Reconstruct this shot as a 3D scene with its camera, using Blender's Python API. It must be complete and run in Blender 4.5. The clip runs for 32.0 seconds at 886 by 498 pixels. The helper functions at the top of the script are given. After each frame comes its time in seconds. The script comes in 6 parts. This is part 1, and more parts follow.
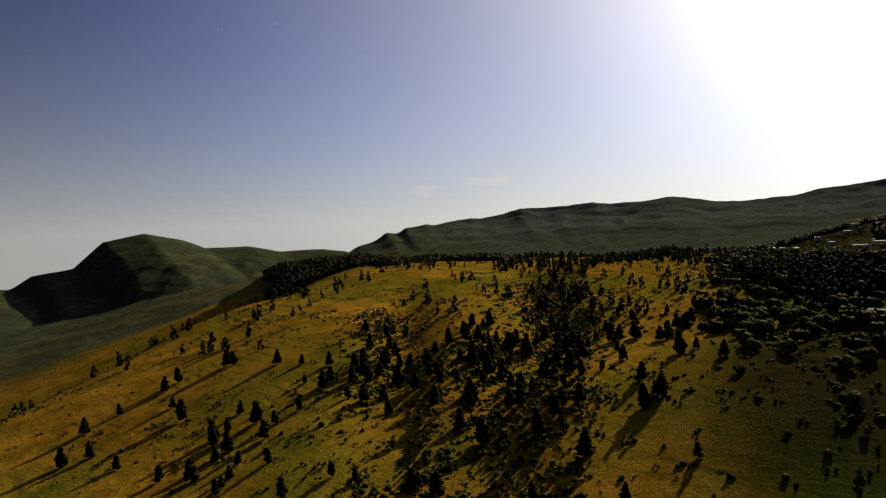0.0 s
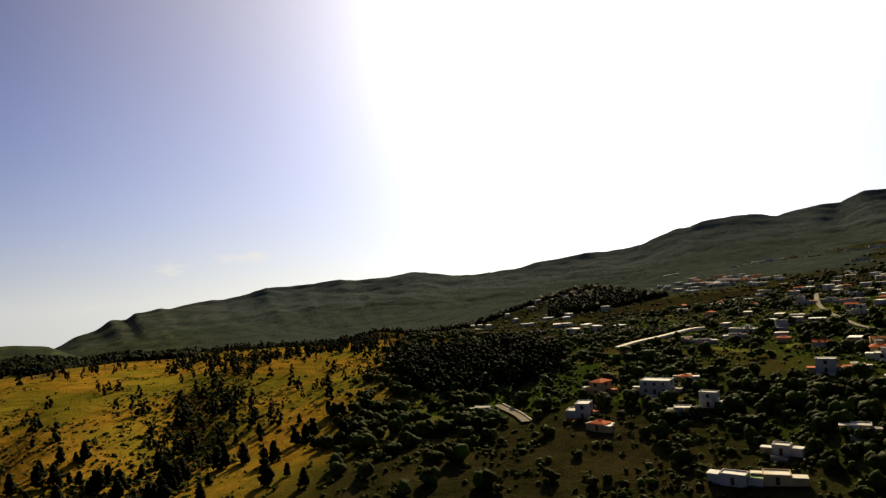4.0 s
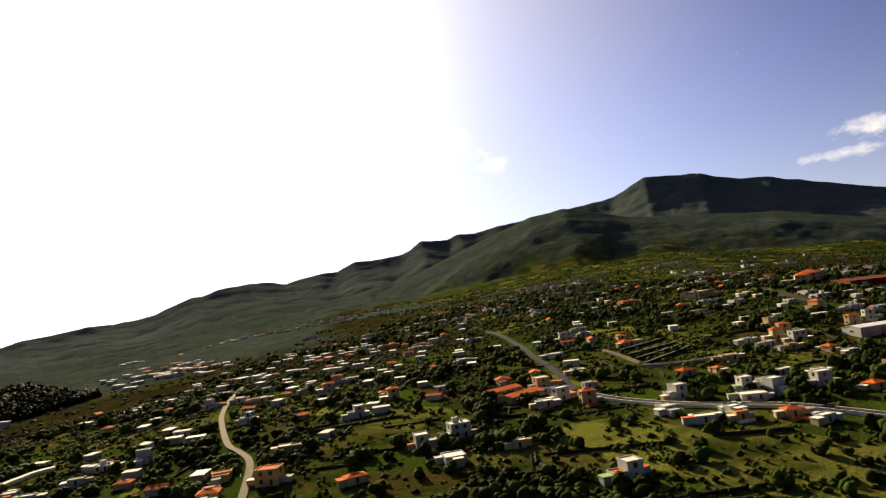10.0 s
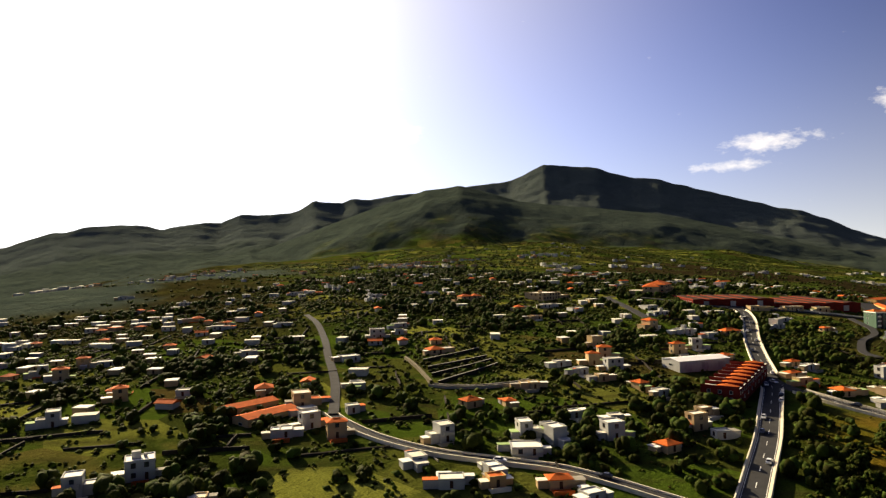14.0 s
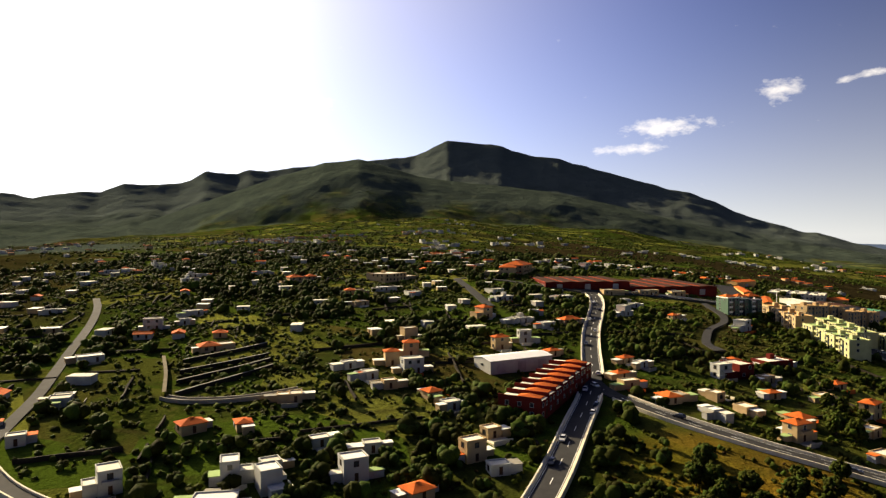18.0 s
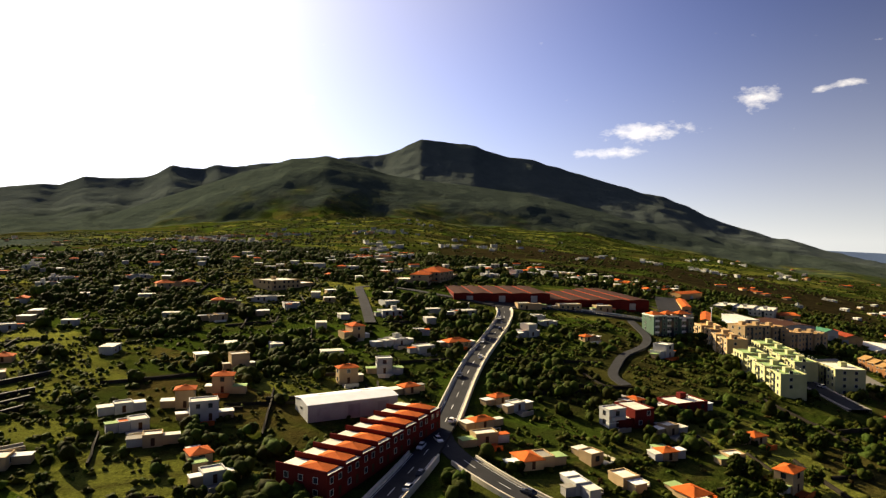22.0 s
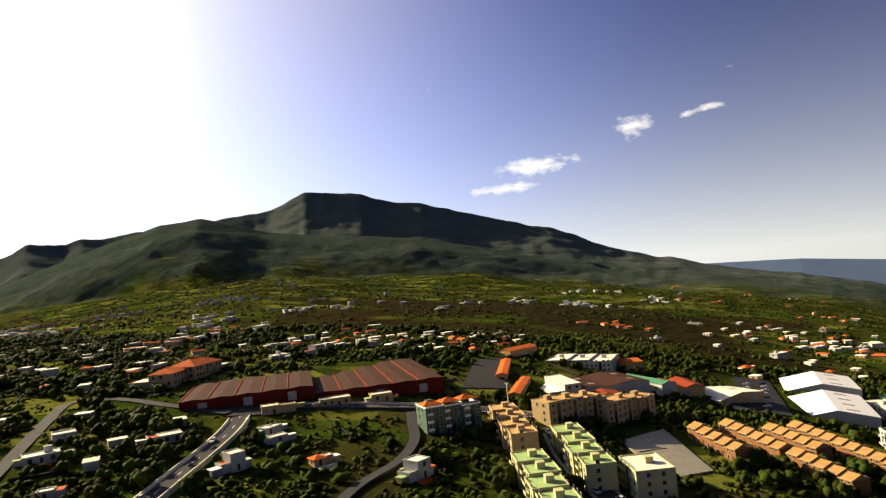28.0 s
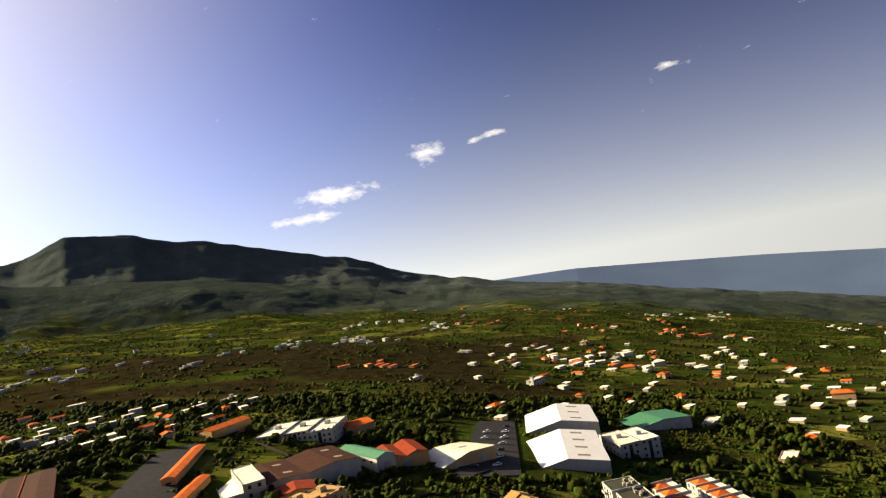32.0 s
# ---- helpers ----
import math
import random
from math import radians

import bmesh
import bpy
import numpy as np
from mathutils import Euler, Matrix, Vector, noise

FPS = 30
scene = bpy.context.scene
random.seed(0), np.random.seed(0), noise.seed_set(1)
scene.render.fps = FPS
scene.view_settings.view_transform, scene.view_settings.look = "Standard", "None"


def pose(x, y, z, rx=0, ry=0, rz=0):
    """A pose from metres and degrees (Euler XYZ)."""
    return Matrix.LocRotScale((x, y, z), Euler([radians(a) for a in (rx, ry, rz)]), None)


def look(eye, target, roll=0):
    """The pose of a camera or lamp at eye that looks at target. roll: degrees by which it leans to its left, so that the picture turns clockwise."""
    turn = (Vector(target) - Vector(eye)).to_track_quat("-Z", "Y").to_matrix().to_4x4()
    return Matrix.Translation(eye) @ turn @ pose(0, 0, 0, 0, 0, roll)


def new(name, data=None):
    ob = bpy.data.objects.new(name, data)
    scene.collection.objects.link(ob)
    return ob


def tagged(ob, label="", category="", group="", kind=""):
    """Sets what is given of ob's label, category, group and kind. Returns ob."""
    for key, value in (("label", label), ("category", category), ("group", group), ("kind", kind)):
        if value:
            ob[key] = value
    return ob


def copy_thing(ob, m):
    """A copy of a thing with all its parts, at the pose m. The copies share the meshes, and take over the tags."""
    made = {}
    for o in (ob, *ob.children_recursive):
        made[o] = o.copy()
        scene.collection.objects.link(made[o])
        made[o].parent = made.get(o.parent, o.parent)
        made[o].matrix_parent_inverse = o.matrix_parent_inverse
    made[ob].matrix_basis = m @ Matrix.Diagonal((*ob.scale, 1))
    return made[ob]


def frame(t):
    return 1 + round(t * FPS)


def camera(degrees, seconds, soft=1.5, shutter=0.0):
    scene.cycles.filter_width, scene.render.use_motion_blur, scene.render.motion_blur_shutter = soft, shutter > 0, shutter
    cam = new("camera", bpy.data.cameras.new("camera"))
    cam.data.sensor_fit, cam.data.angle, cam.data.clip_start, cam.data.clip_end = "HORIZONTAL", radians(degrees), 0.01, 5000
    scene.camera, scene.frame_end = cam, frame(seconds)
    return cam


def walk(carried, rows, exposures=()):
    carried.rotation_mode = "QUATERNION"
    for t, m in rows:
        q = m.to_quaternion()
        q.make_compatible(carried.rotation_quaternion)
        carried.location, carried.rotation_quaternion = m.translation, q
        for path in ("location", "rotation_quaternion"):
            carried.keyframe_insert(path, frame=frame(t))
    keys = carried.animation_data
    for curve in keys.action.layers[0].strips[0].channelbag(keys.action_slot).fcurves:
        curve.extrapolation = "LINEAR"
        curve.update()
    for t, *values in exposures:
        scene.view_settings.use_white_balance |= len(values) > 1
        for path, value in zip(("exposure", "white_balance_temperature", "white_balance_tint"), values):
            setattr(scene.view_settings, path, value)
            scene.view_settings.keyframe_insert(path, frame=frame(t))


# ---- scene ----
cam = camera(68.4, 32.0, soft=1.3)
PATH = [
    (0.0, 0.00, -0.00, 75.00, 87.45, 2.33, 12.25),
    (0.5, 8.80, 4.32, 76.28, 88.06, 1.78, 10.20),
    (1.0, 17.59, 8.65, 77.55, 89.44, 2.26, 7.73),
    (1.5, 26.38, 12.98, 78.81, 90.40, 1.93, 5.33),
    (2.0, 35.17, 17.31, 80.06, 90.89, 2.77, 3.00),
    (2.5, 43.94, 21.65, 81.29, 91.05, 3.11, -0.03),
    (4.5, 78.85, 39.18, 85.69, 93.30, 5.29, -11.96),
    (5.0, 87.75, 43.11, 86.82, 93.32, 6.47, -15.46),
    (5.5, 96.71, 46.92, 87.95, 93.62, 6.47, -18.52),
    (6.0, 105.82, 50.56, 89.09, 94.44, 6.40, -21.53),
    (6.5, 115.15, 53.93, 90.24, 94.97, 7.75, -24.63),
    (7.0, 124.76, 56.99, 91.41, 95.18, 9.31, -28.12),
    (7.5, 134.71, 59.69, 92.59, 95.44, 9.71, -31.32),
    (8.0, 144.97, 62.02, 93.80, 94.98, 8.00, -35.18),
    (8.5, 155.48, 63.95, 95.05, 94.48, 6.30, -38.82),
    (9.0, 166.17, 65.50, 96.37, 94.49, 5.76, -42.71),
    (9.5, 177.03, 66.65, 97.74, 94.82, 6.68, -45.99),
    (10.0, 188.00, 67.43, 99.11, 94.59, 7.12, -48.45),
    (10.5, 199.03, 67.83, 100.46, 93.97, 6.42, -49.76),
    (11.0, 210.12, 67.88, 101.75, 93.82, 5.74, -51.49),
    (11.5, 221.20, 67.60, 102.93, 94.14, 5.74, -53.52),
    (12.0, 232.25, 67.01, 104.00, 94.10, 6.32, -55.34),
    (12.5, 243.19, 66.19, 104.95, 93.37, 5.85, -55.88),
    (13.0, 254.05, 65.15, 105.77, 92.47, 4.44, -55.89),
    (13.5, 264.82, 63.92, 106.46, 91.49, 2.41, -56.38),
    (14.0, 275.54, 62.55, 107.03, 91.14, 1.10, -57.43),
    (14.5, 286.20, 61.07, 107.49, 91.75, 1.40, -58.88),
    (16.5, 328.05, 53.10, 107.00, 89.82, 0.79, -63.71),
    (17.0, 338.14, 50.76, 106.82, 89.56, 0.92, -64.24),
    (17.5, 348.17, 48.36, 106.66, 89.50, 0.86, -64.72),
    (18.0, 358.13, 45.90, 106.55, 88.94, 0.34, -65.30),
    (18.5, 367.99, 43.34, 106.51, 88.09, -0.58, -65.33),
    (19.0, 377.74, 40.68, 106.55, 88.11, -0.60, -65.46),
    (19.5, 387.36, 37.91, 106.68, 88.22, -0.41, -65.69),
    (20.0, 396.84, 35.03, 106.88, 88.42, -0.35, -65.65),
    (20.5, 406.21, 32.04, 107.17, 88.75, -0.22, -65.82),
    (21.0, 415.47, 28.98, 107.57, 88.73, -0.71, -66.10),
    (21.5, 424.66, 25.88, 108.07, 88.78, -0.75, -66.73),
    (22.0, 433.77, 22.78, 108.67, 88.94, -0.65, -67.05),
    (22.5, 442.84, 19.68, 109.37, 88.86, -0.51, -67.50),
    (23.0, 451.89, 16.53, 110.12, 88.66, -0.74, -67.74),
    (23.5, 460.95, 13.26, 110.88, 89.20, -0.72, -68.26),
    (24.0, 470.02, 9.87, 111.64, 90.03, 0.29, -69.30),
    (24.5, 479.13, 6.36, 112.42, 90.84, 1.28, -69.74),
    (26.5, 516.96, -10.19, 116.22, 90.03, 1.25, -72.48),
    (27.0, 526.81, -15.11, 117.12, 90.32, 1.97, -73.61),
    (27.5, 536.73, -20.14, 118.04, 91.69, 4.03, -74.61),
    (28.0, 546.70, -25.39, 118.92, 92.57, 5.51, -75.11),
    (28.5, 556.67, -30.91, 119.76, 93.52, 6.32, -76.50),
    (29.0, 566.62, -36.75, 120.49, 94.43, 6.76, -78.82),
    (29.5, 576.51, -42.89, 121.11, 94.14, 7.73, -81.52),
    (30.0, 586.34, -49.36, 121.63, 93.14, 8.38, -83.49),
    (30.5, 596.11, -56.11, 122.08, 92.59, 8.14, -85.49),
    (31.0, 605.82, -63.06, 122.48, 92.63, 8.26, -87.98),
    (31.5, 615.48, -70.13, 122.85, 92.58, 9.69, -90.58),
    (32.0, 625.13, -77.24, 123.19, 92.66, 10.73, -91.99),
]
# seconds, stops, kelvin, tint
LIGHTS = [(0.0, 0.05, 7700, 10), (2.5, 0.25, 7700, 10), (6.0, 0.65, 7700, 10), (9.0, 0.9, 7700, 10), (13.0, 1.15, 7700, 10), (24.0, 1.25, 7700, 10), (32.0, 1.35, 7700, 10)]
walk(cam, [(r[0], pose(*r[1:])) for r in PATH], LIGHTS)

# ------------------------------------------------------------ light
SUN_AZ, SUN_EL = -24.0, 24.0
sun_way = Vector((-math.sin(radians(SUN_AZ)) * math.cos(radians(SUN_EL)),
                  math.cos(radians(SUN_AZ)) * math.cos(radians(SUN_EL)), math.sin(radians(SUN_EL))))
world = bpy.data.worlds.new("sky")
scene.world = world
world.use_nodes = True
wn = world.node_tree.nodes
sky = wn.new("ShaderNodeTexSky")
sky.sky_type = "NISHITA"
sky.sun_disc = False
sky.sun_elevation = radians(SUN_EL)
sky.sun_rotation = math.atan2(sun_way.x, sun_way.y)
sky.altitude = 700
sky.air_density = 1.0
sky.dust_density = 0.6
sky.ozone_density = 3.5
wn["Background"].inputs["Strength"].default_value = 0.042
wl = world.node_tree.links


def sky_math(op, a, b=None, c=None):
    m = wn.new("ShaderNodeMath")
    m.operation = op
    for k, v in enumerate((a, b, c)):
        if v is None:
            continue
        if isinstance(v, (int, float)):
            m.inputs[k].default_value = v
        else:
            wl.new(v, m.inputs[k])
    return m.outputs[0]


# small fair-weather clouds: bearing, height angle, half width and half height in degrees
CLOUDS = ((-84.6, 8.9, 4.2, 0.8), (-81.4, 7.2, 3.0, 0.5), (-92.7, 11.1, 1.7, 0.8), (-96.8, 11.4, 0.7, 0.3), (-98.9, 11.7, 1.2, 0.35), (8.0, 3.3, 2.4, 0.6), (13.6, 2.6, 1.3, 0.6),
          (-114.1, 13.7, 1.0, 0.4), (-50.5, 13.5, 3.0, 1.6), (-54.5, 11.2, 2.0, 0.8))
coord = wn.new("ShaderNodeTexCoord")
way = wn.new("ShaderNodeSeparateXYZ")
wl.new(coord.outputs["Generated"], way.inputs[0])
bearing = sky_math("MULTIPLY", sky_math("ARCTAN2", sky_math("MULTIPLY", way.outputs["X"], -1.0), way.outputs["Y"]), 57.2958)
height = sky_math("MULTIPLY", sky_math("ARCSINE", way.outputs["Z"]), 57.2958)
total = 0.0
for a, e, w, h in CLOUDS:
    u = sky_math("POWER", sky_math("ABSOLUTE", sky_math("MULTIPLY", sky_math("SUBTRACT", bearing, a), 1 / w)), 2.0)
    v = sky_math("POWER", sky_math("ABSOLUTE", sky_math("MULTIPLY", sky_math("SUBTRACT", height, e), 1 / h)), 2.0)
    total = sky_math("ADD", total, sky_math("EXPONENT", sky_math("MULTIPLY", sky_math("ADD", u, v), -1.0)))
puff = wn.new("ShaderNodeTexNoise")
puff.inputs["Scale"].default_value = 34.0
puff.inputs["Detail"].default_value = 6
puff.inputs["Roughness"].default_value = 0.62
stretch = wn.new("ShaderNodeVectorMath")
stretch.operation = "MULTIPLY"
stretch.inputs[1].default_value = (1.0, 1.0, 2.2)
wl.new(coord.outputs["Generated"], stretch.inputs[0])
wl.new(stretch.outputs[0], puff.inputs["Vector"])
veil = sky_math("MULTIPLY", sky_math("SUBTRACT", sky_math("MULTIPLY_ADD", total, 0.8, sky_math("MULTIPLY", puff.outputs["Fac"], 1.8)), 1.25), 1.1)
clamp = wn.new("ShaderNodeClamp")
clamp.inputs["Max"].default_value = 0.75
wl.new(veil, clamp.inputs["Value"])
air = wn.new("ShaderNodeMix")
air.data_type = "RGBA"
air.inputs["B"].default_value = (15.0, 15.0, 15.2, 1)
wl.new(clamp.outputs[0], air.inputs["Factor"])
# the milky glow of dust round the sun
toward = wn.new("ShaderNodeVectorMath")
toward.operation = "DOT_PRODUCT"
toward.inputs[1].default_value = sun_way
wl.new(coord.outputs["Generated"], toward.inputs[0])
apart = sky_math("MULTIPLY", sky_math("ARCCOSINE", sky_math("MINIMUM", toward.outputs["Value"], 1.0)), 57.2958)
glow = wn.new("ShaderNodeVectorMath")
glow.operation = "SCALE"
glow.inputs[0].default_value = (1.0, 0.99, 1.0)
near_glow = sky_math("MULTIPLY", sky_math("EXPONENT", sky_math("MULTIPLY", apart, -0.088)), 62.0)
wide_glow = sky_math("MULTIPLY", sky_math("EXPONENT", sky_math("MULTIPLY", apart, -0.044)), 12.0)
wl.new(near_glow, glow.inputs["Scale"])
halo = wn.new("ShaderNodeVectorMath")
halo.operation = "SCALE"
halo.inputs[0].default_value = (0.88, 0.96, 1.08)
wl.new(wide_glow, halo.inputs["Scale"])
shine = wn.new("ShaderNodeVectorMath")
shine.operation = "ADD"
wl.new(glow.outputs[0], shine.inputs[0])
wl.new(halo.outputs[0], shine.inputs[1])
lit = wn.new("ShaderNodeVectorMath")
lit.operation = "ADD"
# deep blue overhead, pale sea haze low down
tone = wn.new("ShaderNodeVectorMath")
tone.operation = "MULTIPLY"
tone.inputs[1].default_value = (0.20, 0.46, 1.24)
wl.new(sky.outputs["Color"], tone.inputs[0])
deep = wn.new("ShaderNodeVectorMath")
deep.operation = "MULTIPLY"
shade = wn.new("ShaderNodeMapRange")
shade.data_type = "FLOAT_VECTOR"
shade.interpolation_type = "SMOOTHSTEP"
wl.new(height, shade.inputs["Vector"])
shade.inputs[7].default_value = (6.0, 6.0, 6.0)
shade.inputs[8].default_value = (34.0, 34.0, 34.0)
shade.inputs[9].default_value = (1.0, 1.0, 1.0)
shade.inputs[10].default_value = (0.20, 0.26, 0.52)
wl.new(tone.outputs[0], deep.inputs[0])
wl.new(shade.outputs["Vector"], deep.inputs[1])
low = sky_math("MULTIPLY", sky_math("EXPONENT", sky_math("MULTIPLY", sky_math("MAXIMUM", height, 0.0), -0.13)), 0.9)
low = sky_math("MULTIPLY", low, sky_math("MULTIPLY_ADD", sky_math("EXPONENT", sky_math("MULTIPLY", sky_math("POWER", apart, 2.0), -0.00010)), 0.76, 0.24))
haze = wn.new("ShaderNodeMix")
haze.data_type = "RGBA"
haze.inputs["B"].default_value = (12.4, 13.2, 13.6, 1)
wl.new(low, haze.inputs["Factor"])
# the sky is darkest on the side away from the sun
away = wn.new("ShaderNodeMapRange")
away.interpolation_type = "SMOOTHSTEP"
away.inputs["From Min"].default_value = 40.0
away.inputs["From Max"].default_value = 78.0
away.inputs["To Min"].default_value = 1.0
away.inputs["To Max"].default_value = 0.40
wl.new(apart, away.inputs["Value"])
dim = wn.new("ShaderNodeVectorMath")
dim.operation = "SCALE"
wl.new(deep.outputs[0], dim.inputs[0])
wl.new(dim.outputs[0], haze.inputs["A"])
wl.new(away.outputs["Result"], dim.inputs["Scale"])
wl.new(haze.outputs["Result"], lit.inputs[0])
# the dust glow fades to clear blue well away from the sun
fade = wn.new("ShaderNodeMapRange")
fade.data_type = "FLOAT_VECTOR"
fade.interpolation_type = "SMOOTHSTEP"
wl.new(apart, fade.inputs["Vector"])
fade.inputs[7].default_value = (36.0, 36.0, 36.0)
fade.inputs[8].default_value = (74.0, 74.0, 74.0)
fade.inputs[9].default_value = (1.0, 1.0, 1.0)
fade.inputs[10].default_value = (0.15, 0.36, 1.0)
clear = wn.new("ShaderNodeVectorMath")
clear.operation = "MULTIPLY"
wl.new(shine.outputs[0], clear.inputs[0])
wl.new(fade.outputs["Vector"], clear.inputs[1])
wl.new(clear.outputs[0], lit.inputs[1])
wl.new(lit.outputs[0], air.inputs["A"])
wl.new(air.outputs["Result"], wn["Background"].inputs["Color"])
sun = new("sun", bpy.data.lights.new("sun", "SUN"))
sun.data.energy = 5.0
sun.data.angle = radians(0.5)
sun.data.color = (1.0, 0.87, 0.64)
sun.matrix_world = look(sun_way * 500, (0, 0, 0))

# ------------------------------------------------------------ land form
PLANE = (-32.1, 26.7, 42.4)
# broad swells of the valley floor, one row for each easting, from south to north
HILLS = {
    -300: (-3.3, -12.8, 6.3, 14.3, -2.4),
    0: (0.9, -9.1, 7.4, 2.6, -12.3),
    300: (8.9, 12.4, 16.8, -5.9, -11.3),
    600: (3.2, 8.9, 0.4, 3.7, -1.1),
    900: (-12.1, 25.0, 17.0, 9.2, -0.8),
    1200: (-22.0, 10.6, 1.0, -0.6, 0.4),
}

# ------------------------------------------------------------ materials
def mat(name, base, rough=0.85, spread=0.25, scale=1.0, metal=0.0, bump=0.3, stain=None, grain=8.0, random_tint=0.0):
    """A weathered surface: two scales of noise on the colour, fine relief."""
    m = bpy.data.materials.new(name)
    m.use_nodes = True
    nt = m.node_tree
    n, l = nt.nodes, nt.links
    b = n["Principled BSDF"]
    b.inputs["Roughness"].default_value = rough
    b.inputs["Metallic"].default_value = metal
    b.inputs["Specular IOR Level"].default_value = 0.3 if rough < 0.7 else 0.03
    tc = n.new("ShaderNodeNewGeometry")
    big = n.new("ShaderNodeTexNoise")
    big.inputs["Scale"].default_value = 0.35 * scale
    big.inputs["Detail"].default_value = 5
    fine = n.new("ShaderNodeTexNoise")
    fine.inputs["Scale"].default_value = grain * scale
    fine.inputs["Detail"].default_value = 4
    l.new(tc.outputs["Position"], big.inputs["Vector"])
    l.new(tc.outputs["Position"], fine.inputs["Vector"])
    mix = n.new("ShaderNodeMix")
    mix.data_type = "RGBA"
    dark = stain or tuple(c * (1 - spread) for c in base)
    light = tuple(min(1, c * (1 + spread * 0.6)) for c in base)
    mix.inputs["A"].default_value = (*dark, 1)
    mix.inputs["B"].default_value = (*light, 1)
    add = n.new("ShaderNodeMath")
    add.operation = "MULTIPLY_ADD"
    l.new(big.outputs["Fac"], add.inputs[0])
    add.inputs[1].default_value = 1.6
    sub = n.new("ShaderNodeMath")
    sub.operation = "MULTIPLY_ADD"
    l.new(fine.outputs["Fac"], sub.inputs[0])
    sub.inputs[1].default_value = 0.9
    sub.inputs[2].default_value = -0.75
    l.new(sub.outputs[0], add.inputs[2])
    add.use_clamp = True
    l.new(add.outputs[0], mix.inputs["Factor"])
    col = mix.outputs["Result"]
    if random_tint:
        oi = n.new("ShaderNodeObjectInfo")
        hs = n.new("ShaderNodeHueSaturation")
        r = n.new("ShaderNodeMapRange")
        r.inputs["To Min"].default_value = 1 - random_tint
        r.inputs["To Max"].default_value = 1 + random_tint
        l.new(oi.outputs["Random"], r.inputs["Value"])
        l.new(r.outputs["Result"], hs.inputs["Value"])
        l.new(col, hs.inputs["Color"])
        col = hs.outputs["Color"]
    l.new(col, b.inputs["Base Color"])
    if bump:
        bp = n.new("ShaderNodeBump")
        bp.inputs["Strength"].default_value = bump
        bp.inputs["Distance"].default_value = 0.05
        l.new(fine.outputs["Fac"], bp.inputs["Height"])
        l.new(bp.outputs["Normal"], b.inputs["Normal"])
    return m


def leaf_mat(name, base, spread=0.5):
    m = mat(name, base, rough=0.7, spread=spread, scale=0.4, bump=0, grain=4)
    nt = m.node_tree
    n, l = nt.nodes, nt.links
    b = n["Principled BSDF"]
    geo = n.new("ShaderNodeNewGeometry")
    hs = n.new("ShaderNodeHueSaturation")
    r = n.new("ShaderNodeMapRange")
    r.inputs["To Min"].default_value = 0.45
    r.inputs["To Max"].default_value = 1.35
    l.new(geo.outputs["Random Per Island"], r.inputs["Value"])
    l.new(r.outputs["Result"], hs.inputs["Value"])
    # leaf masses: broken relief over each clump
    ruffle = n.new("ShaderNodeTexNoise")
    ruffle.inputs["Scale"].default_value = 1.7
    ruffle.inputs["Detail"].default_value = 4
    ruffle.inputs["Roughness"].default_value = 0.7
    l.new(geo.outputs["Position"], ruffle.inputs["Vector"])
    relief = n.new("ShaderNodeBump")
    relief.inputs["Strength"].default_value = 0.6
    relief.inputs["Distance"].default_value = 0.6
    l.new(ruffle.outputs["Fac"], relief.inputs["Height"])
    l.new(relief.outputs["Normal"], b.inputs["Normal"])
    h = n.new("ShaderNodeMapRange")
    h.inputs["To Min"].default_value = 0.455
    h.inputs["To Max"].default_value = 0.53
    l.new(geo.outputs["Random Per Island"], h.inputs["Value"])
    l.new(h.outputs["Result"], hs.inputs["Hue"])
    src = b.inputs["Base Color"].links[0].from_socket
    l.new(src, hs.inputs["Color"])
    l.new(hs.outputs["Color"], b.inputs["Base Color"])
    b.inputs["Specular IOR Level"].default_value = 0.03
    tr = n.new("ShaderNodeBsdfTranslucent")
    l.new(hs.outputs["Color"], tr.inputs["Color"])
    mx = n.new("ShaderNodeMixShader")
    mx.inputs[0].default_value = 0.52
    l.new(b.outputs[0], mx.inputs[1])
    l.new(tr.outputs[0], mx.inputs[2])
    l.new(mx.outputs[0], n["Material Output"].inputs["Surface"])
    return m


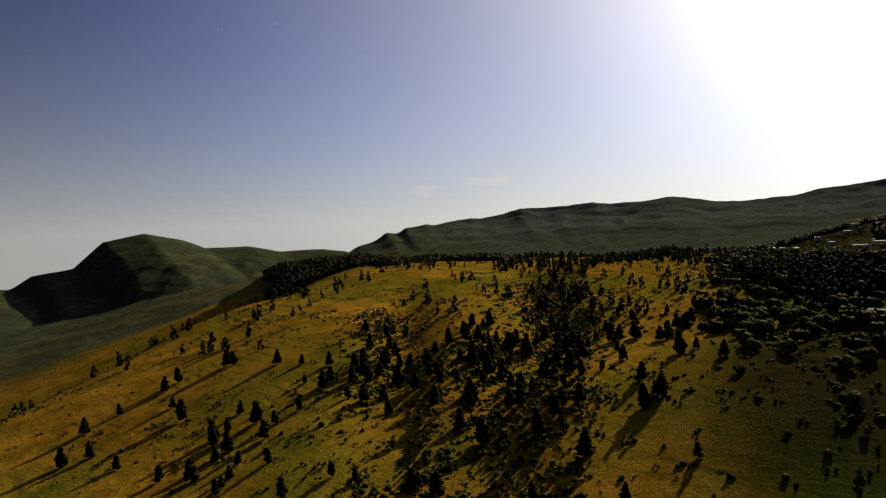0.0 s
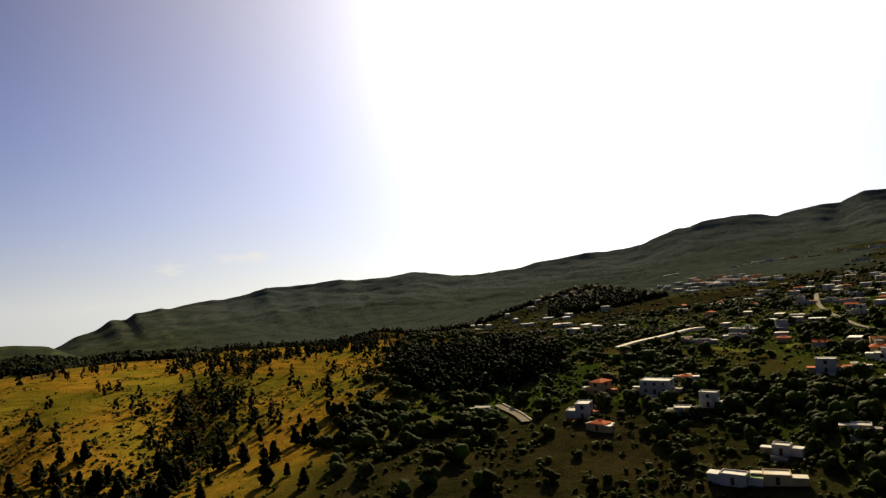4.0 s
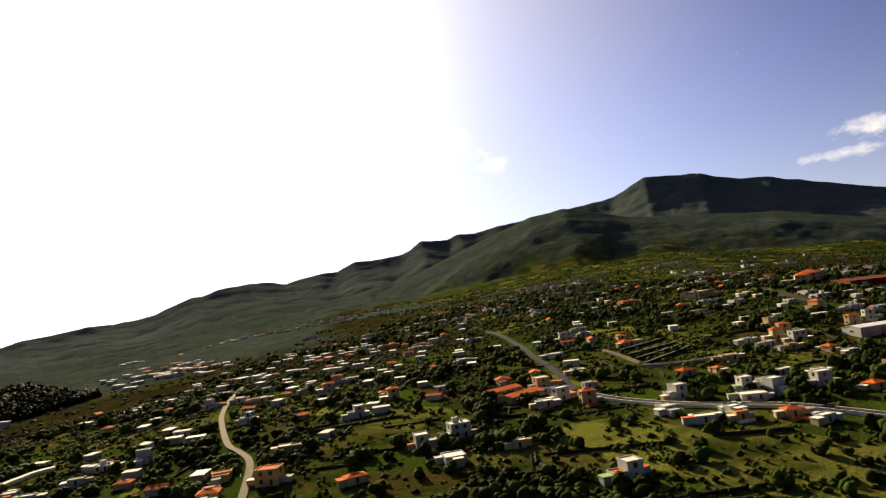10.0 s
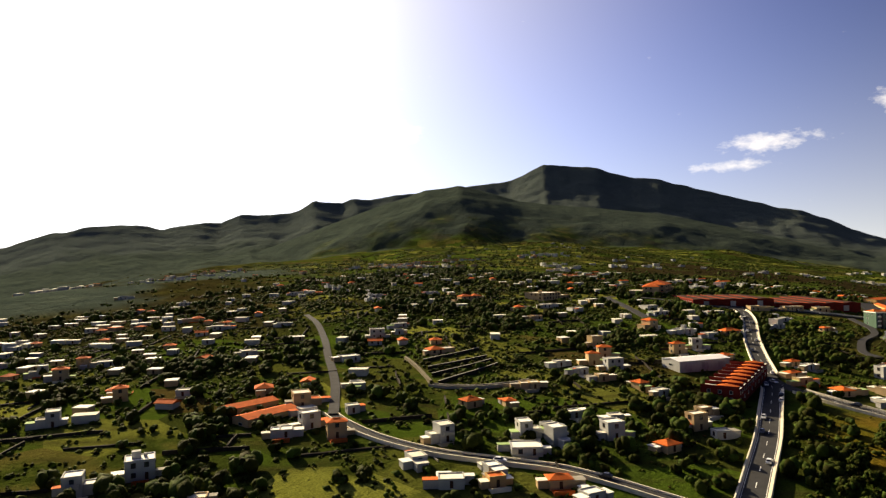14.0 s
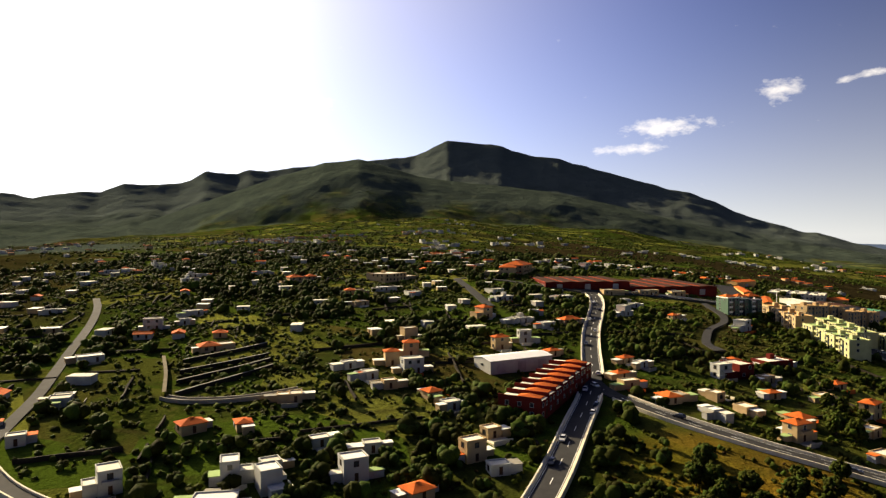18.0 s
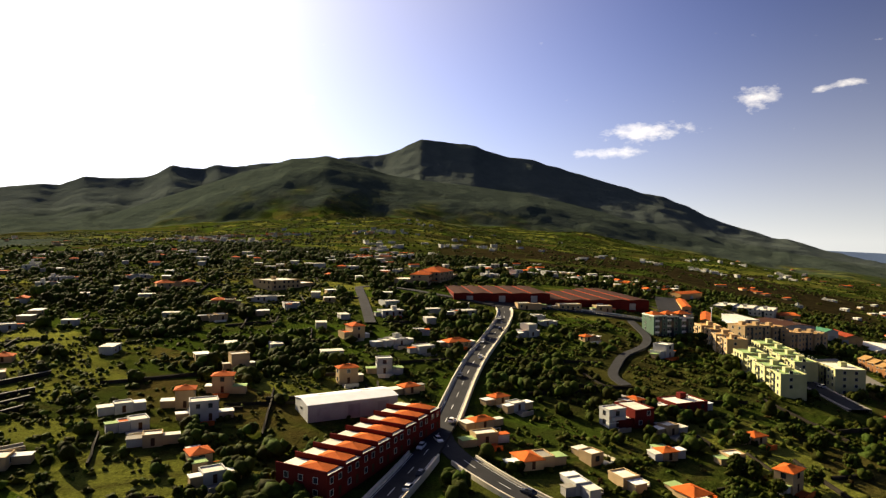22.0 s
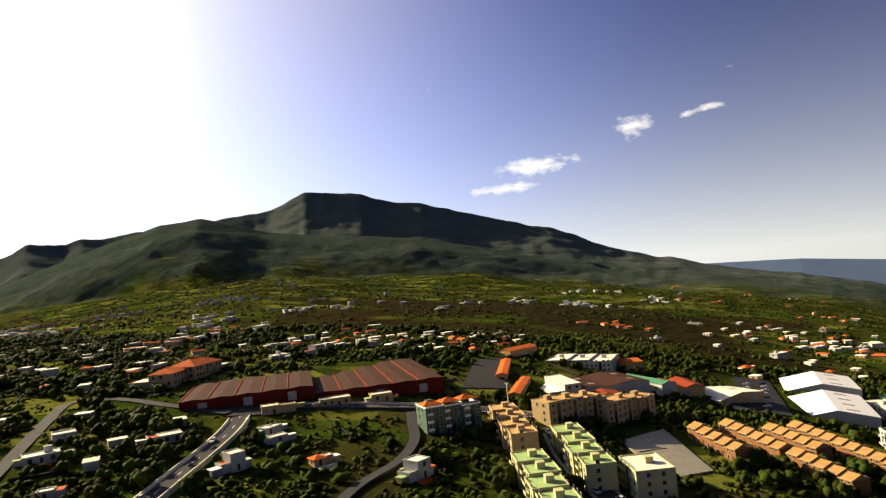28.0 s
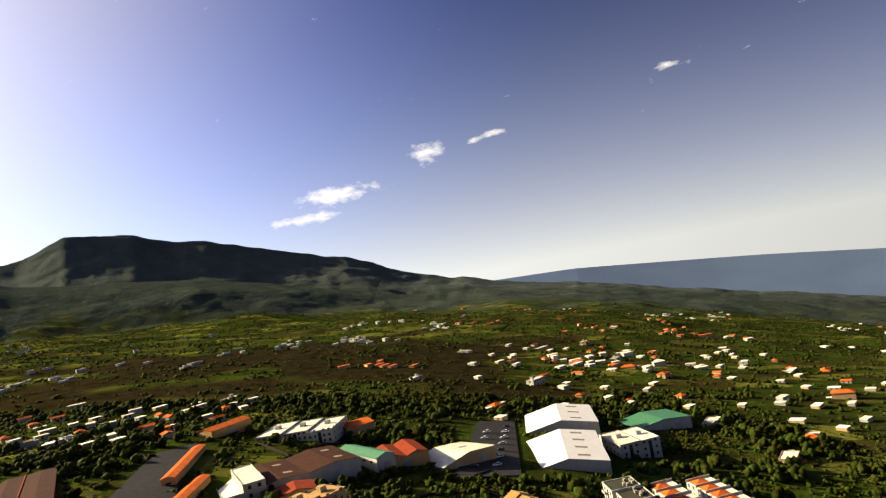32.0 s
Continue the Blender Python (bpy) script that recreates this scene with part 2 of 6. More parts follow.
def land_mat():
    """Fields, dry meadow, scrub and forest floor, by the land cover stored on the sheet; far slopes painted with haze.
    """
    m = bpy.data.materials.new("land")
    m.use_nodes = True
    nt = m.node_tree
    n, l = nt.nodes, nt.links
    b = n["Principled BSDF"]
    b.inputs["Roughness"].default_value = 0.95
    b.inputs["Specular IOR Level"].default_value = 0.0
    geo = n.new("ShaderNodeNewGeometry")

    def noise_tex(scale, detail=4, rough=0.6):
        t = n.new("ShaderNodeTexNoise")
        t.inputs["Scale"].default_value = scale
        t.inputs["Detail"].default_value = detail
        t.inputs["Roughness"].default_value = rough
        l.new(geo.outputs["Position"], t.inputs["Vector"])
        return t.outputs["Fac"]

    def ramp(fac, stops):
        r = n.new("ShaderNodeValToRGB")
        e = r.color_ramp.elements
        e[0].position, e[0].color = stops[0][0], (*stops[0][1], 1)
        e[1].position, e[1].color = stops[-1][0], (*stops[-1][1], 1)
        for p, c in stops[1:-1]:
            k = e.new(p)
            k.color = (*c, 1)
        l.new(fac, r.inputs["Fac"])
        return r.outputs["Color"]

    def mix(fac, a, c):
        x = n.new("ShaderNodeMix")
        x.data_type = "RGBA"
        l.new(fac, x.inputs["Factor"])
        l.new(a, x.inputs["A"])
        l.new(c, x.inputs["B"])
        return x.outputs["Result"]

    def attr(name):
        a = n.new("ShaderNodeAttribute")
        a.attribute_name = name
        return a.outputs["Fac"]

    # patchwork of small walled fields
    vor = n.new("ShaderNodeTexVoronoi")
    vor.inputs["Scale"].default_value = 0.028
    vor.inputs["Randomness"].default_value = 0.85
    st = n.new("ShaderNodeVectorMath")
    st.operation = "MULTIPLY"
    st.inputs[1].default_value = (1.0, 0.55, 0.0)
    l.new(geo.outputs["Position"], st.inputs[0])
    l.new(st.outputs[0], vor.inputs["Vector"])
    sep = n.new("ShaderNodeSeparateColor")
    l.new(vor.outputs["Color"], sep.inputs[0])
    field = ramp(sep.outputs[0], [(0.0, (0.024, 0.036, 0.007)), (0.3, (0.050, 0.082, 0.010)), (0.5, (0.028, 0.036, 0.008)),
                                  (0.68, (0.155, 0.165, 0.030)), (0.85, (0.058, 0.044, 0.014)), (1.0, (0.046, 0.068, 0.010))])
    scrub = ramp(noise_tex(0.12, 6, 0.7), [(0.35, (0.014, 0.020, 0.004)), (0.52, (0.038, 0.052, 0.009)), (0.66, (0.070, 0.070, 0.016))])
    town = mix(ramp(noise_tex(0.02, 3), [(0.40, (0, 0, 0)), (0.50, (1, 1, 1))]), scrub, field)
    meadow = ramp(noise_tex(0.05, 8, 0.72), [(0.25, (0.060, 0.042, 0.005)), (0.42, (0.20, 0.112, 0.012)), (0.6, (0.34, 0.190, 0.024)), (0.8, (0.17, 0.078, 0.014))])
    green = ramp(noise_tex(0.03, 8, 0.7), [(0.3, (0.060, 0.064, 0.008)), (0.7, (0.27, 0.205, 0.022))])
    meadow = mix(ramp(noise_tex(0.012, 4), [(0.44, (0, 0, 0)), (0.58, (1, 1, 1))]), meadow, green)
    # old terrace walls: dark broken lines along the contours
    high = n.new("ShaderNodeSeparateXYZ")
    l.new(geo.outputs["Position"], high.inputs[0])
    step = n.new("ShaderNodeMath")
    step.operation = "MULTIPLY_ADD"
    l.new(noise_tex(0.010, 2), step.inputs[0])
    step.inputs[1].default_value = 7.0
    l.new(high.outputs["Z"], step.inputs[2])
    saw = n.new("ShaderNodeMath")
    saw.operation = "PINGPONG"
    l.new(step.outputs[0], saw.inputs[0])
    saw.inputs[1].default_value = 0.8
    edge = ramp(saw.outputs[0], [(0.0, (0.6, 0.6, 0.6)), (0.34, (0, 0, 0))])
    cut = n.new("ShaderNodeMath")
    cut.operation = "MULTIPLY"
    l.new(edge, cut.inputs[0])
    l.new(ramp(noise_tex(0.03, 4), [(0.47, (0, 0, 0)), (0.60, (1, 1, 1))]), cut.inputs[1])
    dark = n.new("ShaderNodeRGB")
    dark.outputs[0].default_value = (0.040, 0.034, 0.012, 1)
    meadow = mix(cut.outputs[0], meadow, dark.outputs[0])
    town = mix(cut.outputs[0], town, dark.outputs[0])
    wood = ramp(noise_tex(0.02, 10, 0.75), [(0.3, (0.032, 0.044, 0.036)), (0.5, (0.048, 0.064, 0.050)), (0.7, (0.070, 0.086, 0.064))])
    # distance haze put into the colour: paler grey-green on the far slopes
    haze_tone = ramp(noise_tex(0.012, 8, 0.7), [(0.3, (0.070, 0.088, 0.080)), (0.7, (0.098, 0.118, 0.106))])
    wood = mix(attr("ridge_haze"), wood, haze_tone)
    lava = ramp(noise_tex(0.06, 8, 0.75), [(0.35, (0.010, 0.009, 0.004)), (0.65, (0.040, 0.031, 0.013))])
    c = mix(attr("meadow"), town, meadow)
    c = mix(attr("lava"), c, lava)
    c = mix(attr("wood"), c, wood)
    grain = ramp(noise_tex(1.4, 4, 0.7), [(0.3, (0.55, 0.55, 0.55)), (0.7, (1.3, 1.3, 1.3))])
    g = n.new("ShaderNodeMix")
    g.data_type = "RGBA"
    g.blend_type = "MULTIPLY"
    g.inputs["Factor"].default_value = 1.0
    l.new(c, g.inputs["A"])
    l.new(grain, g.inputs["B"])
    l.new(g.outputs["Result"], b.inputs["Base Color"])
    bp = n.new("ShaderNodeBump")
    bp.inputs["Strength"].default_value = 0.8
    bp.inputs["Distance"].default_value = 1.3
    l.new(noise_tex(0.4, 6, 0.7), bp.inputs["Height"])
    # tree crowns of the far forest
    crowns = n.new("ShaderNodeMath")
    crowns.operation = "MULTIPLY"
    l.new(noise_tex(0.045, 5, 0.65), crowns.inputs[0])
    l.new(attr("wood"), crowns.inputs[1])
    far_bump = n.new("ShaderNodeBump")
    far_bump.inputs["Strength"].default_value = 0.7
    far_bump.inputs["Distance"].default_value = 9.0
    l.new(crowns.outputs[0], far_bump.inputs["Height"])
    l.new(bp.outputs["Normal"], far_bump.inputs["Normal"])
    l.new(far_bump.outputs["Normal"], b.inputs["Normal"])
    return m


LAND = land_mat()
WHITE = mat("white_render", (0.40, 0.40, 0.36), spread=0.18, random_tint=0.06)
CREAM = mat("cream_render", (0.42, 0.30, 0.16), spread=0.18, random_tint=0.10)
OCHRE = mat("ochre_render", (0.50, 0.30, 0.12), spread=0.2, random_tint=0.12)
RED_WALL = mat("dark_red_render", (0.12, 0.016, 0.012), spread=0.25)
GREY_WALL = mat("grey_render", (0.34, 0.33, 0.31), spread=0.25, random_tint=0.15)
TILE = mat("terracotta_tile", (0.58, 0.13, 0.03), spread=0.35, grain=3, bump=0.6, random_tint=0.15)
FLAT = mat("pale_roof_coat", (0.74, 0.70, 0.56), spread=0.25, random_tint=0.15)
FLAT_GREEN = mat("green_roof_coat", (0.30, 0.42, 0.17), spread=0.25)
RED_SHEET = mat("red_sheet_roof", (0.25, 0.045, 0.02), rough=0.85, spread=0.35)
BARE = mat("weathered_bitumen", (0.055, 0.058, 0.040), rough=0.9, spread=0.35)
BROWN_SHEET = mat("brown_sheet_roof", (0.060, 0.027, 0.018), rough=0.9, spread=0.35)
GREEN_SHEET = mat("green_sheet_roof", (0.05, 0.20, 0.10), rough=0.6, spread=0.25)
BRIGHT = mat("white_roof_coat", (0.84, 0.82, 0.72), spread=0.15, random_tint=0.08)
WHITE_SHEET = mat("white_sheet_roof", (0.80, 0.80, 0.78), rough=0.55, spread=0.10)
GLASS = mat("window_glass", (0.025, 0.03, 0.035), rough=0.12, spread=0.2, bump=0)
SHUTTER = mat("dark_wood_shutter", (0.07, 0.035, 0.018), spread=0.3)
PALE_WALL = mat("pale_wall_coat", (0.72, 0.66, 0.50), spread=0.2)
ASPHALT = mat("asphalt", (0.045, 0.045, 0.045), spread=0.25, grain=5)
TRACK = mat("pale_dirt_track", (0.17, 0.145, 0.095), spread=0.3)
CONCRETE = mat("concrete", (0.29, 0.27, 0.22), spread=0.22)
LAVA_STONE = mat("dark_lava_stone", (0.035, 0.030, 0.022), spread=0.4, grain=2, bump=0.8)
PAINT = mat("road_paint", (0.75, 0.75, 0.72), spread=0.15)
BARK = mat("bark", (0.10, 0.065, 0.04), spread=0.35, grain=12)
PINE = leaf_mat("pine_needles", (0.024, 0.034, 0.008))
LEAF = leaf_mat("broad_leaves", (0.074, 0.100, 0.017))
SCRUB = leaf_mat("scrub_leaves", (0.085, 0.108, 0.017))
DRY = leaf_mat("dry_scrub_leaves", (0.12, 0.085, 0.026))


def table(pairs, a):
    xs = [p[0] for p in pairs]
    ys = [p[1] for p in pairs]
    return np.interp(a, xs, ys)


CENTRE = (330.0, 50.0)
EYE_Z = 106.0
R_END = 4760.0
# bearing from the valley's middle (degrees from north, positive to the west), height angle and distance of each skyline
RIDGE = [(-180, -9, 4540), (-140, -8.5, 4540), (-125.2, -6.92, 4540), (-122.5, -6.27, 4540), (-115.1, -4.82, 4540), (-113.2, -4.09, 4540), (-111.1, -3.86, 4540), (-107.9, -2.93, 4540), (-107.4, -2.89, 4540), (-104.7, -2.18, 4540), (-104.1, -1.94, 4540), (-99.8, -1.23, 4380)]
RIDGE += [(-98.4, -0.9, 4380), (-97.8, -0.74, 4380), (-96, -0.1, 4380), (-94.1, 0.28, 4380), (-92.5, 0.86, 4380), (-89.4, 1.9, 4380), (-88, 2.75, 4380), (-86.1, 3.49, 4380), (-84.6, 3.82, 4380), (-83.1, 4.27, 4380), (-81.1, 4.82, 4380), (-79.9, 5.22, 4380)]
RIDGE += [(-76.6, 6.3, 4380), (-75.6, 6.67, 4380), (-72.9, 6.99, 4380), (-71.9, 7.34, 4380), (-70.6, 7.91, 4380), (-68.2, 8.02, 4380), (-66.6, 8.28, 4380), (-65.9, 8.33, 4380), (-63, 7.08, 4380), (-52.6, 5.97, 4250), (-50.6, 5.64, 4250), (-49.1, 5.83, 4250)]
RIDGE += [(-48.1, 5.34, 4250), (-45.7, 5.49, 4250), (-44.6, 4.79, 4250), (-43.7, 4.43, 4250), (-41.9, 4.32, 4250), (-39.6, 4.38, 4250), (-38, 3.67, 4250), (-36.5, 3.65, 4250), (-33.5, 3.11, 4250), (-31.7, 3.44, 4250), (-30.6, 3.48, 4250), (-28, 3.26, 4250)]
RIDGE += [(-26.7, 2.83, 4250), (-25.8, 2.77, 4250), (-23.7, 2.05, 4250), (-22.7, 1.64, 4250), (-21.2, 1.38, 4250), (-17.9, 1.28, 4250), (-15.2, 0.93, 4250), (-13.8, 0.84, 4250), (-12.3, 0.46, 4250), (-10, 0.25, 4250), (-7, 0.2, 4250), (-4.5, 0.45, 4250)]
RIDGE += [(-2.7, 0.75, 4250), (0.3, 0.5, 4250), (2.4, 0.4, 4250), (3.8, 0.55, 4250), (6, 0.3, 4300), (8, 0.2, 4340), (9.9, 0.25, 4340), (11.3, -0.15, 4340), (13.2, -0.45, 4340), (14, -0.4, 4340), (15.4, -0.5, 4340), (17.5, -0.8, 4340)]
RIDGE += [(18.2, -0.75, 4340), (19.3, -1, 4340), (20, -1.05, 4340), (20.6, -1.5, 4340), (21.6, -1.35, 4340), (22.6, -2, 4340), (24, -2.4, 4340), (25.5, -3.2, 4340), (40, -5, 4340), (90, -5, 4340), (180, -9, 4340)]
FOOT = [(-180, -8), (-140, -9.0), (-125, -8.2), (-114, -5.6), (-106, -3.4), (-100, -2.4), (-91, -1.2), (-81, 0.1), (-66, 1.8), (-56, 1.2), (-46, 0.3), (-36, -0.3), (-26, -1.3),
        (-16, -3.2), (3, -4.0), (18, -4.4), (33, -5.6), (60, -7.0), (120, -6.5), (180, -8)]
FRONT = [(-100, -3.0), (-94, -1.2), (-87, 0.7), (-81, 2.4), (-75, 3.8), (-70, 4.5), (-66, 4.9), (-63.5, 5.3), (-61.6, 5.9), (-60.3, 6.25), (-58.3, 6.75), (-57.2, 6.55), (-55.3, 6.4), (-53.6, 5.8), (-51.6, 5.2), (-47.2, 3.6), (-41.2, 1.3), (-34.3, -1.6)]
WEST = [(20, -7.0), (25, -4.5), (28.2, -3.0), (30, -2.75), (33.6, -2.73), (36.1, -2.16), (39.3, -2.15), (40.9, -1.42), (43.6, -0.8), (46.3, -1.33), (48.3, -3.11), (50.8, -3.4), (52.1, -4.2), (56.8, -3.6), (66, -6.5)]

CREST = [(-27, -8.0), (-22, -5.0), (-17, -3.4), (-11.5, -3.4), (-2.3, -3.8), (8.9, -3.8), (16, -3.5), (19, -3.2), (23, -3.2), (26.5, -3.7), (31, -6.0), (36, -12.0)]

TABLES = {}


def lattice(x, y, seed):
    """Smooth value noise, -1 to 1, for arrays."""
    if seed not in TABLES:
        TABLES[seed] = np.random.RandomState(seed).rand(64, 64) * 2 - 1
    tab = TABLES[seed]
    xi, yi = np.floor(x).astype(int), np.floor(y).astype(int)
    fx, fy = x - xi, y - yi
    fx, fy = fx * fx * (3 - 2 * fx), fy * fy * (3 - 2 * fy)
    a, b = tab[xi % 64, yi % 64], tab[(xi + 1) % 64, yi % 64]
    c, d = tab[xi % 64, (yi + 1) % 64], tab[(xi + 1) % 64, (yi + 1) % 64]
    return (a * (1 - fx) + b * fx) * (1 - fy) + (c * (1 - fx) + d * fx) * fy


def fractal(x, y, size, octaves, seed):
    out, amp = 0.0, 1.0
    for k in range(octaves):
        out = out + amp * lattice(x / size + 17.3 * k, y / size - 9.1 * k, seed + k)
        size, amp = size / 2.1, amp * 0.52
    return out


def smooth(a, b, v):
    s = np.clip((v - a) / (b - a), 0, 1)
    return s * s * (3 - 2 * s)


def near_land(x, y):
    z = PLANE[0] + PLANE[1] * x / 500 + PLANE[2] * y / 500
    for e, row in HILLS.items():
        for k, v in enumerate(row):
            z = z + v * np.exp(-((x - e) ** 2 + (y - (-300 + 300 * k)) ** 2) / (2 * 260.0 ** 2))
    # the meadow hill falls away to a ravine in the west and behind its crest
    z = z - 130 * smooth(-255, -560, x - 0.06 * (y - 400)) * smooth(-400, 100, y)
    # two ravines with steep banks run down the hill
    d = np.minimum(np.abs(x + 31 + 12 * np.sin((y - 160) / 46.0)) / 20, np.abs(x + 80 + 0.25 * (y - 265)) / 15)
    z = z - 9 * np.exp(-d ** 2) * smooth(150, 210, y) * smooth(560, 380, y)
    # rounded spurs
    z = z + 7 * lattice(x / 85.0, y / 120.0, 77) * smooth(200, 60, x) * smooth(100, 200, y) * smooth(900, 700, y)
    return z - 45 * smooth(760, 1100, y + 0.35 * x) * smooth(420, 150, x)


def ground_z(x, y):
    """Height of the land, for numbers or arrays."""
    x, y = np.asarray(x, float), np.asarray(y, float)
    dx, dy = x - CENTRE[0], y - CENTRE[1]
    r = np.hypot(dx, dy) + 1e-6
    az = np.degrees(np.arctan2(-dx, dy))
    # valley floor out to 900 m, then an even climb to the foot of the mountains
    k = np.minimum(1, 900 / r)
    z = near_land(CENTRE[0] + dx * k, CENTRE[1] + dy * k)
    rf = 2500.0
    foot = EYE_Z + rf * np.tan(np.radians(table(FOOT, az)))
    s = np.clip((r - 900) / (rf - 900), 0, 1)
    z = z * (1 - s) + foot * s
    rough = fractal(x, y, 90, 3, 5) * 1.1 * smooth(80, 400, r) + fractal(x, y, 420, 4, 11) * 16 * smooth(900, 1800, r)
    z = z + rough
    rc = np.interp(az, [p[0] for p in RIDGE], [p[2] for p in RIDGE])
    crest = EYE_Z + rc * np.tan(np.radians(table(RIDGE, az)))
    s = np.clip((r - rf) / (rc - rf), 0, 1)
    # gullies run down the slope
    g = np.abs(lattice(az / 2.0 + 0.5 * lattice(az / 3.0, r / 900, 3), r / 2600, 21)) + 0.35 * np.abs(lattice(az / 0.8, r / 1500, 22))
    up = foot + (crest - foot) * (0.66 * s ** 2.8 + 0.34 * s) - g * 45 * (s * (1 - s)) ** 0.8 * 1.6 * np.clip((crest - foot) / 350, 0, 1)
    up = up + fractal(x, y, 190, 4, 31) * (6 * s * (1 - s) * 4 + 6 * s) + fractal(x, y, 70, 2, 37) * 3.5 * s
    over = smooth(rc, R_END + 100, r)
    up = up - over * np.maximum(60, (crest - foot) * 0.7)
    z = np.where(r > rf, up + (z - foot) * (1 - s) ** 2, z)
    for prof, r0, half, spread in ((FRONT, 3330.0, 1150.0, 40), (WEST, 2540.0, 1000.0, 60)):
        d = (r - r0) / half
        el = table(prof, az + 3.0 * fractal(x, y, 500, 3, 49) * np.clip(np.abs(d), 0, 1))
        top = EYE_Z + r0 * np.tan(np.radians(el))
        h = top - np.abs(d) ** 1.25 * (np.maximum(top - foot, 0) + 120) + fractal(x, y, 260, 5, 47) * spread * 0.28 * np.clip(np.abs(d) * 3, 0.15, 1)
        inside = (az > prof[0][0]) & (az < prof[-1][0])
        z = np.where(inside, np.maximum(z, h), z)
    # the wooded crest behind the meadow hill
    far, way = np.hypot(x, y), np.degrees(np.arctan2(-x, y))
    top = 75 + 1000 * np.tan(np.radians(table(CREST, way))) + 5 * lattice(x / 60, y / 60, 143)
    crest_h = top - 75 * ((far - 1000) / 380) ** 2
    k = np.where((way > -27) & (way < 36), smooth(-18, 18, crest_h - z), 0)
    z = z + (crest_h - z) * k
    # a dark cinder cone near the coast
    cone = np.hypot(x - 2550, y + 1820) / 190
    return z + 75 * np.exp(-cone ** 2)


def gz(x, y):
    return float(ground_z(x, y))


def build_ground():
    az = np.concatenate([np.arange(60, -150, -0.28), np.arange(-150, -300, -3.0)])
    rad = np.concatenate([[0.0], np.geomspace(12, 900, 190), np.linspace(910, 2500, 110), np.linspace(2516, R_END, 130)])
    A, Rr = np.meshgrid(np.radians(az), rad, indexing="ij")
    x, y = CENTRE[0] - np.sin(A) * Rr, CENTRE[1] + np.cos(A) * Rr
    z = ground_z(x, y)
    na, nr = A.shape
    co = np.stack([x, y, z], -1).reshape(-1, 3)
    i, j = np.meshgrid(np.arange(na), np.arange(nr - 1), indexing="ij")
    i2 = (i + 1) % na
    quad = np.stack([i * nr + j, i * nr + j + 1, i2 * nr + j + 1, i2 * nr + j], -1).reshape(-1, 4)
    me = bpy.data.meshes.new("ground")
    me.vertices.add(len(co))
    me.vertices.foreach_set("co", co.ravel())
    me.loops.add(quad.size)
    me.loops.foreach_set("vertex_index", quad.ravel().astype(np.int32))
    me.polygons.add(len(quad))
    me.polygons.foreach_set("loop_start", np.arange(0, quad.size, 4, dtype=np.int32))
    me.update(calc_edges=True)
    me.validate()
    me.polygons.foreach_set("use_smooth", np.ones(len(me.polygons), bool))
    X, Y = co[:, 0], co[:, 1]
    for name, v in zip(("meadow", "lava", "wood"), cover(X, Y)):
        a = me.attributes.new(name, "FLOAT", "POINT")
        a.data.foreach_set("value", v.astype(np.float32))
    # share of the painted haze, growing with distance up the far ridge
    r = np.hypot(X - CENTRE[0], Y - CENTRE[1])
    a = me.attributes.new("ridge_haze", "FLOAT", "POINT")
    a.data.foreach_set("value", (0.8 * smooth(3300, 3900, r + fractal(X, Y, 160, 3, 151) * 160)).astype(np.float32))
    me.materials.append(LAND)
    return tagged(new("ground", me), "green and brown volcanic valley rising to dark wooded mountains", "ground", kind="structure")


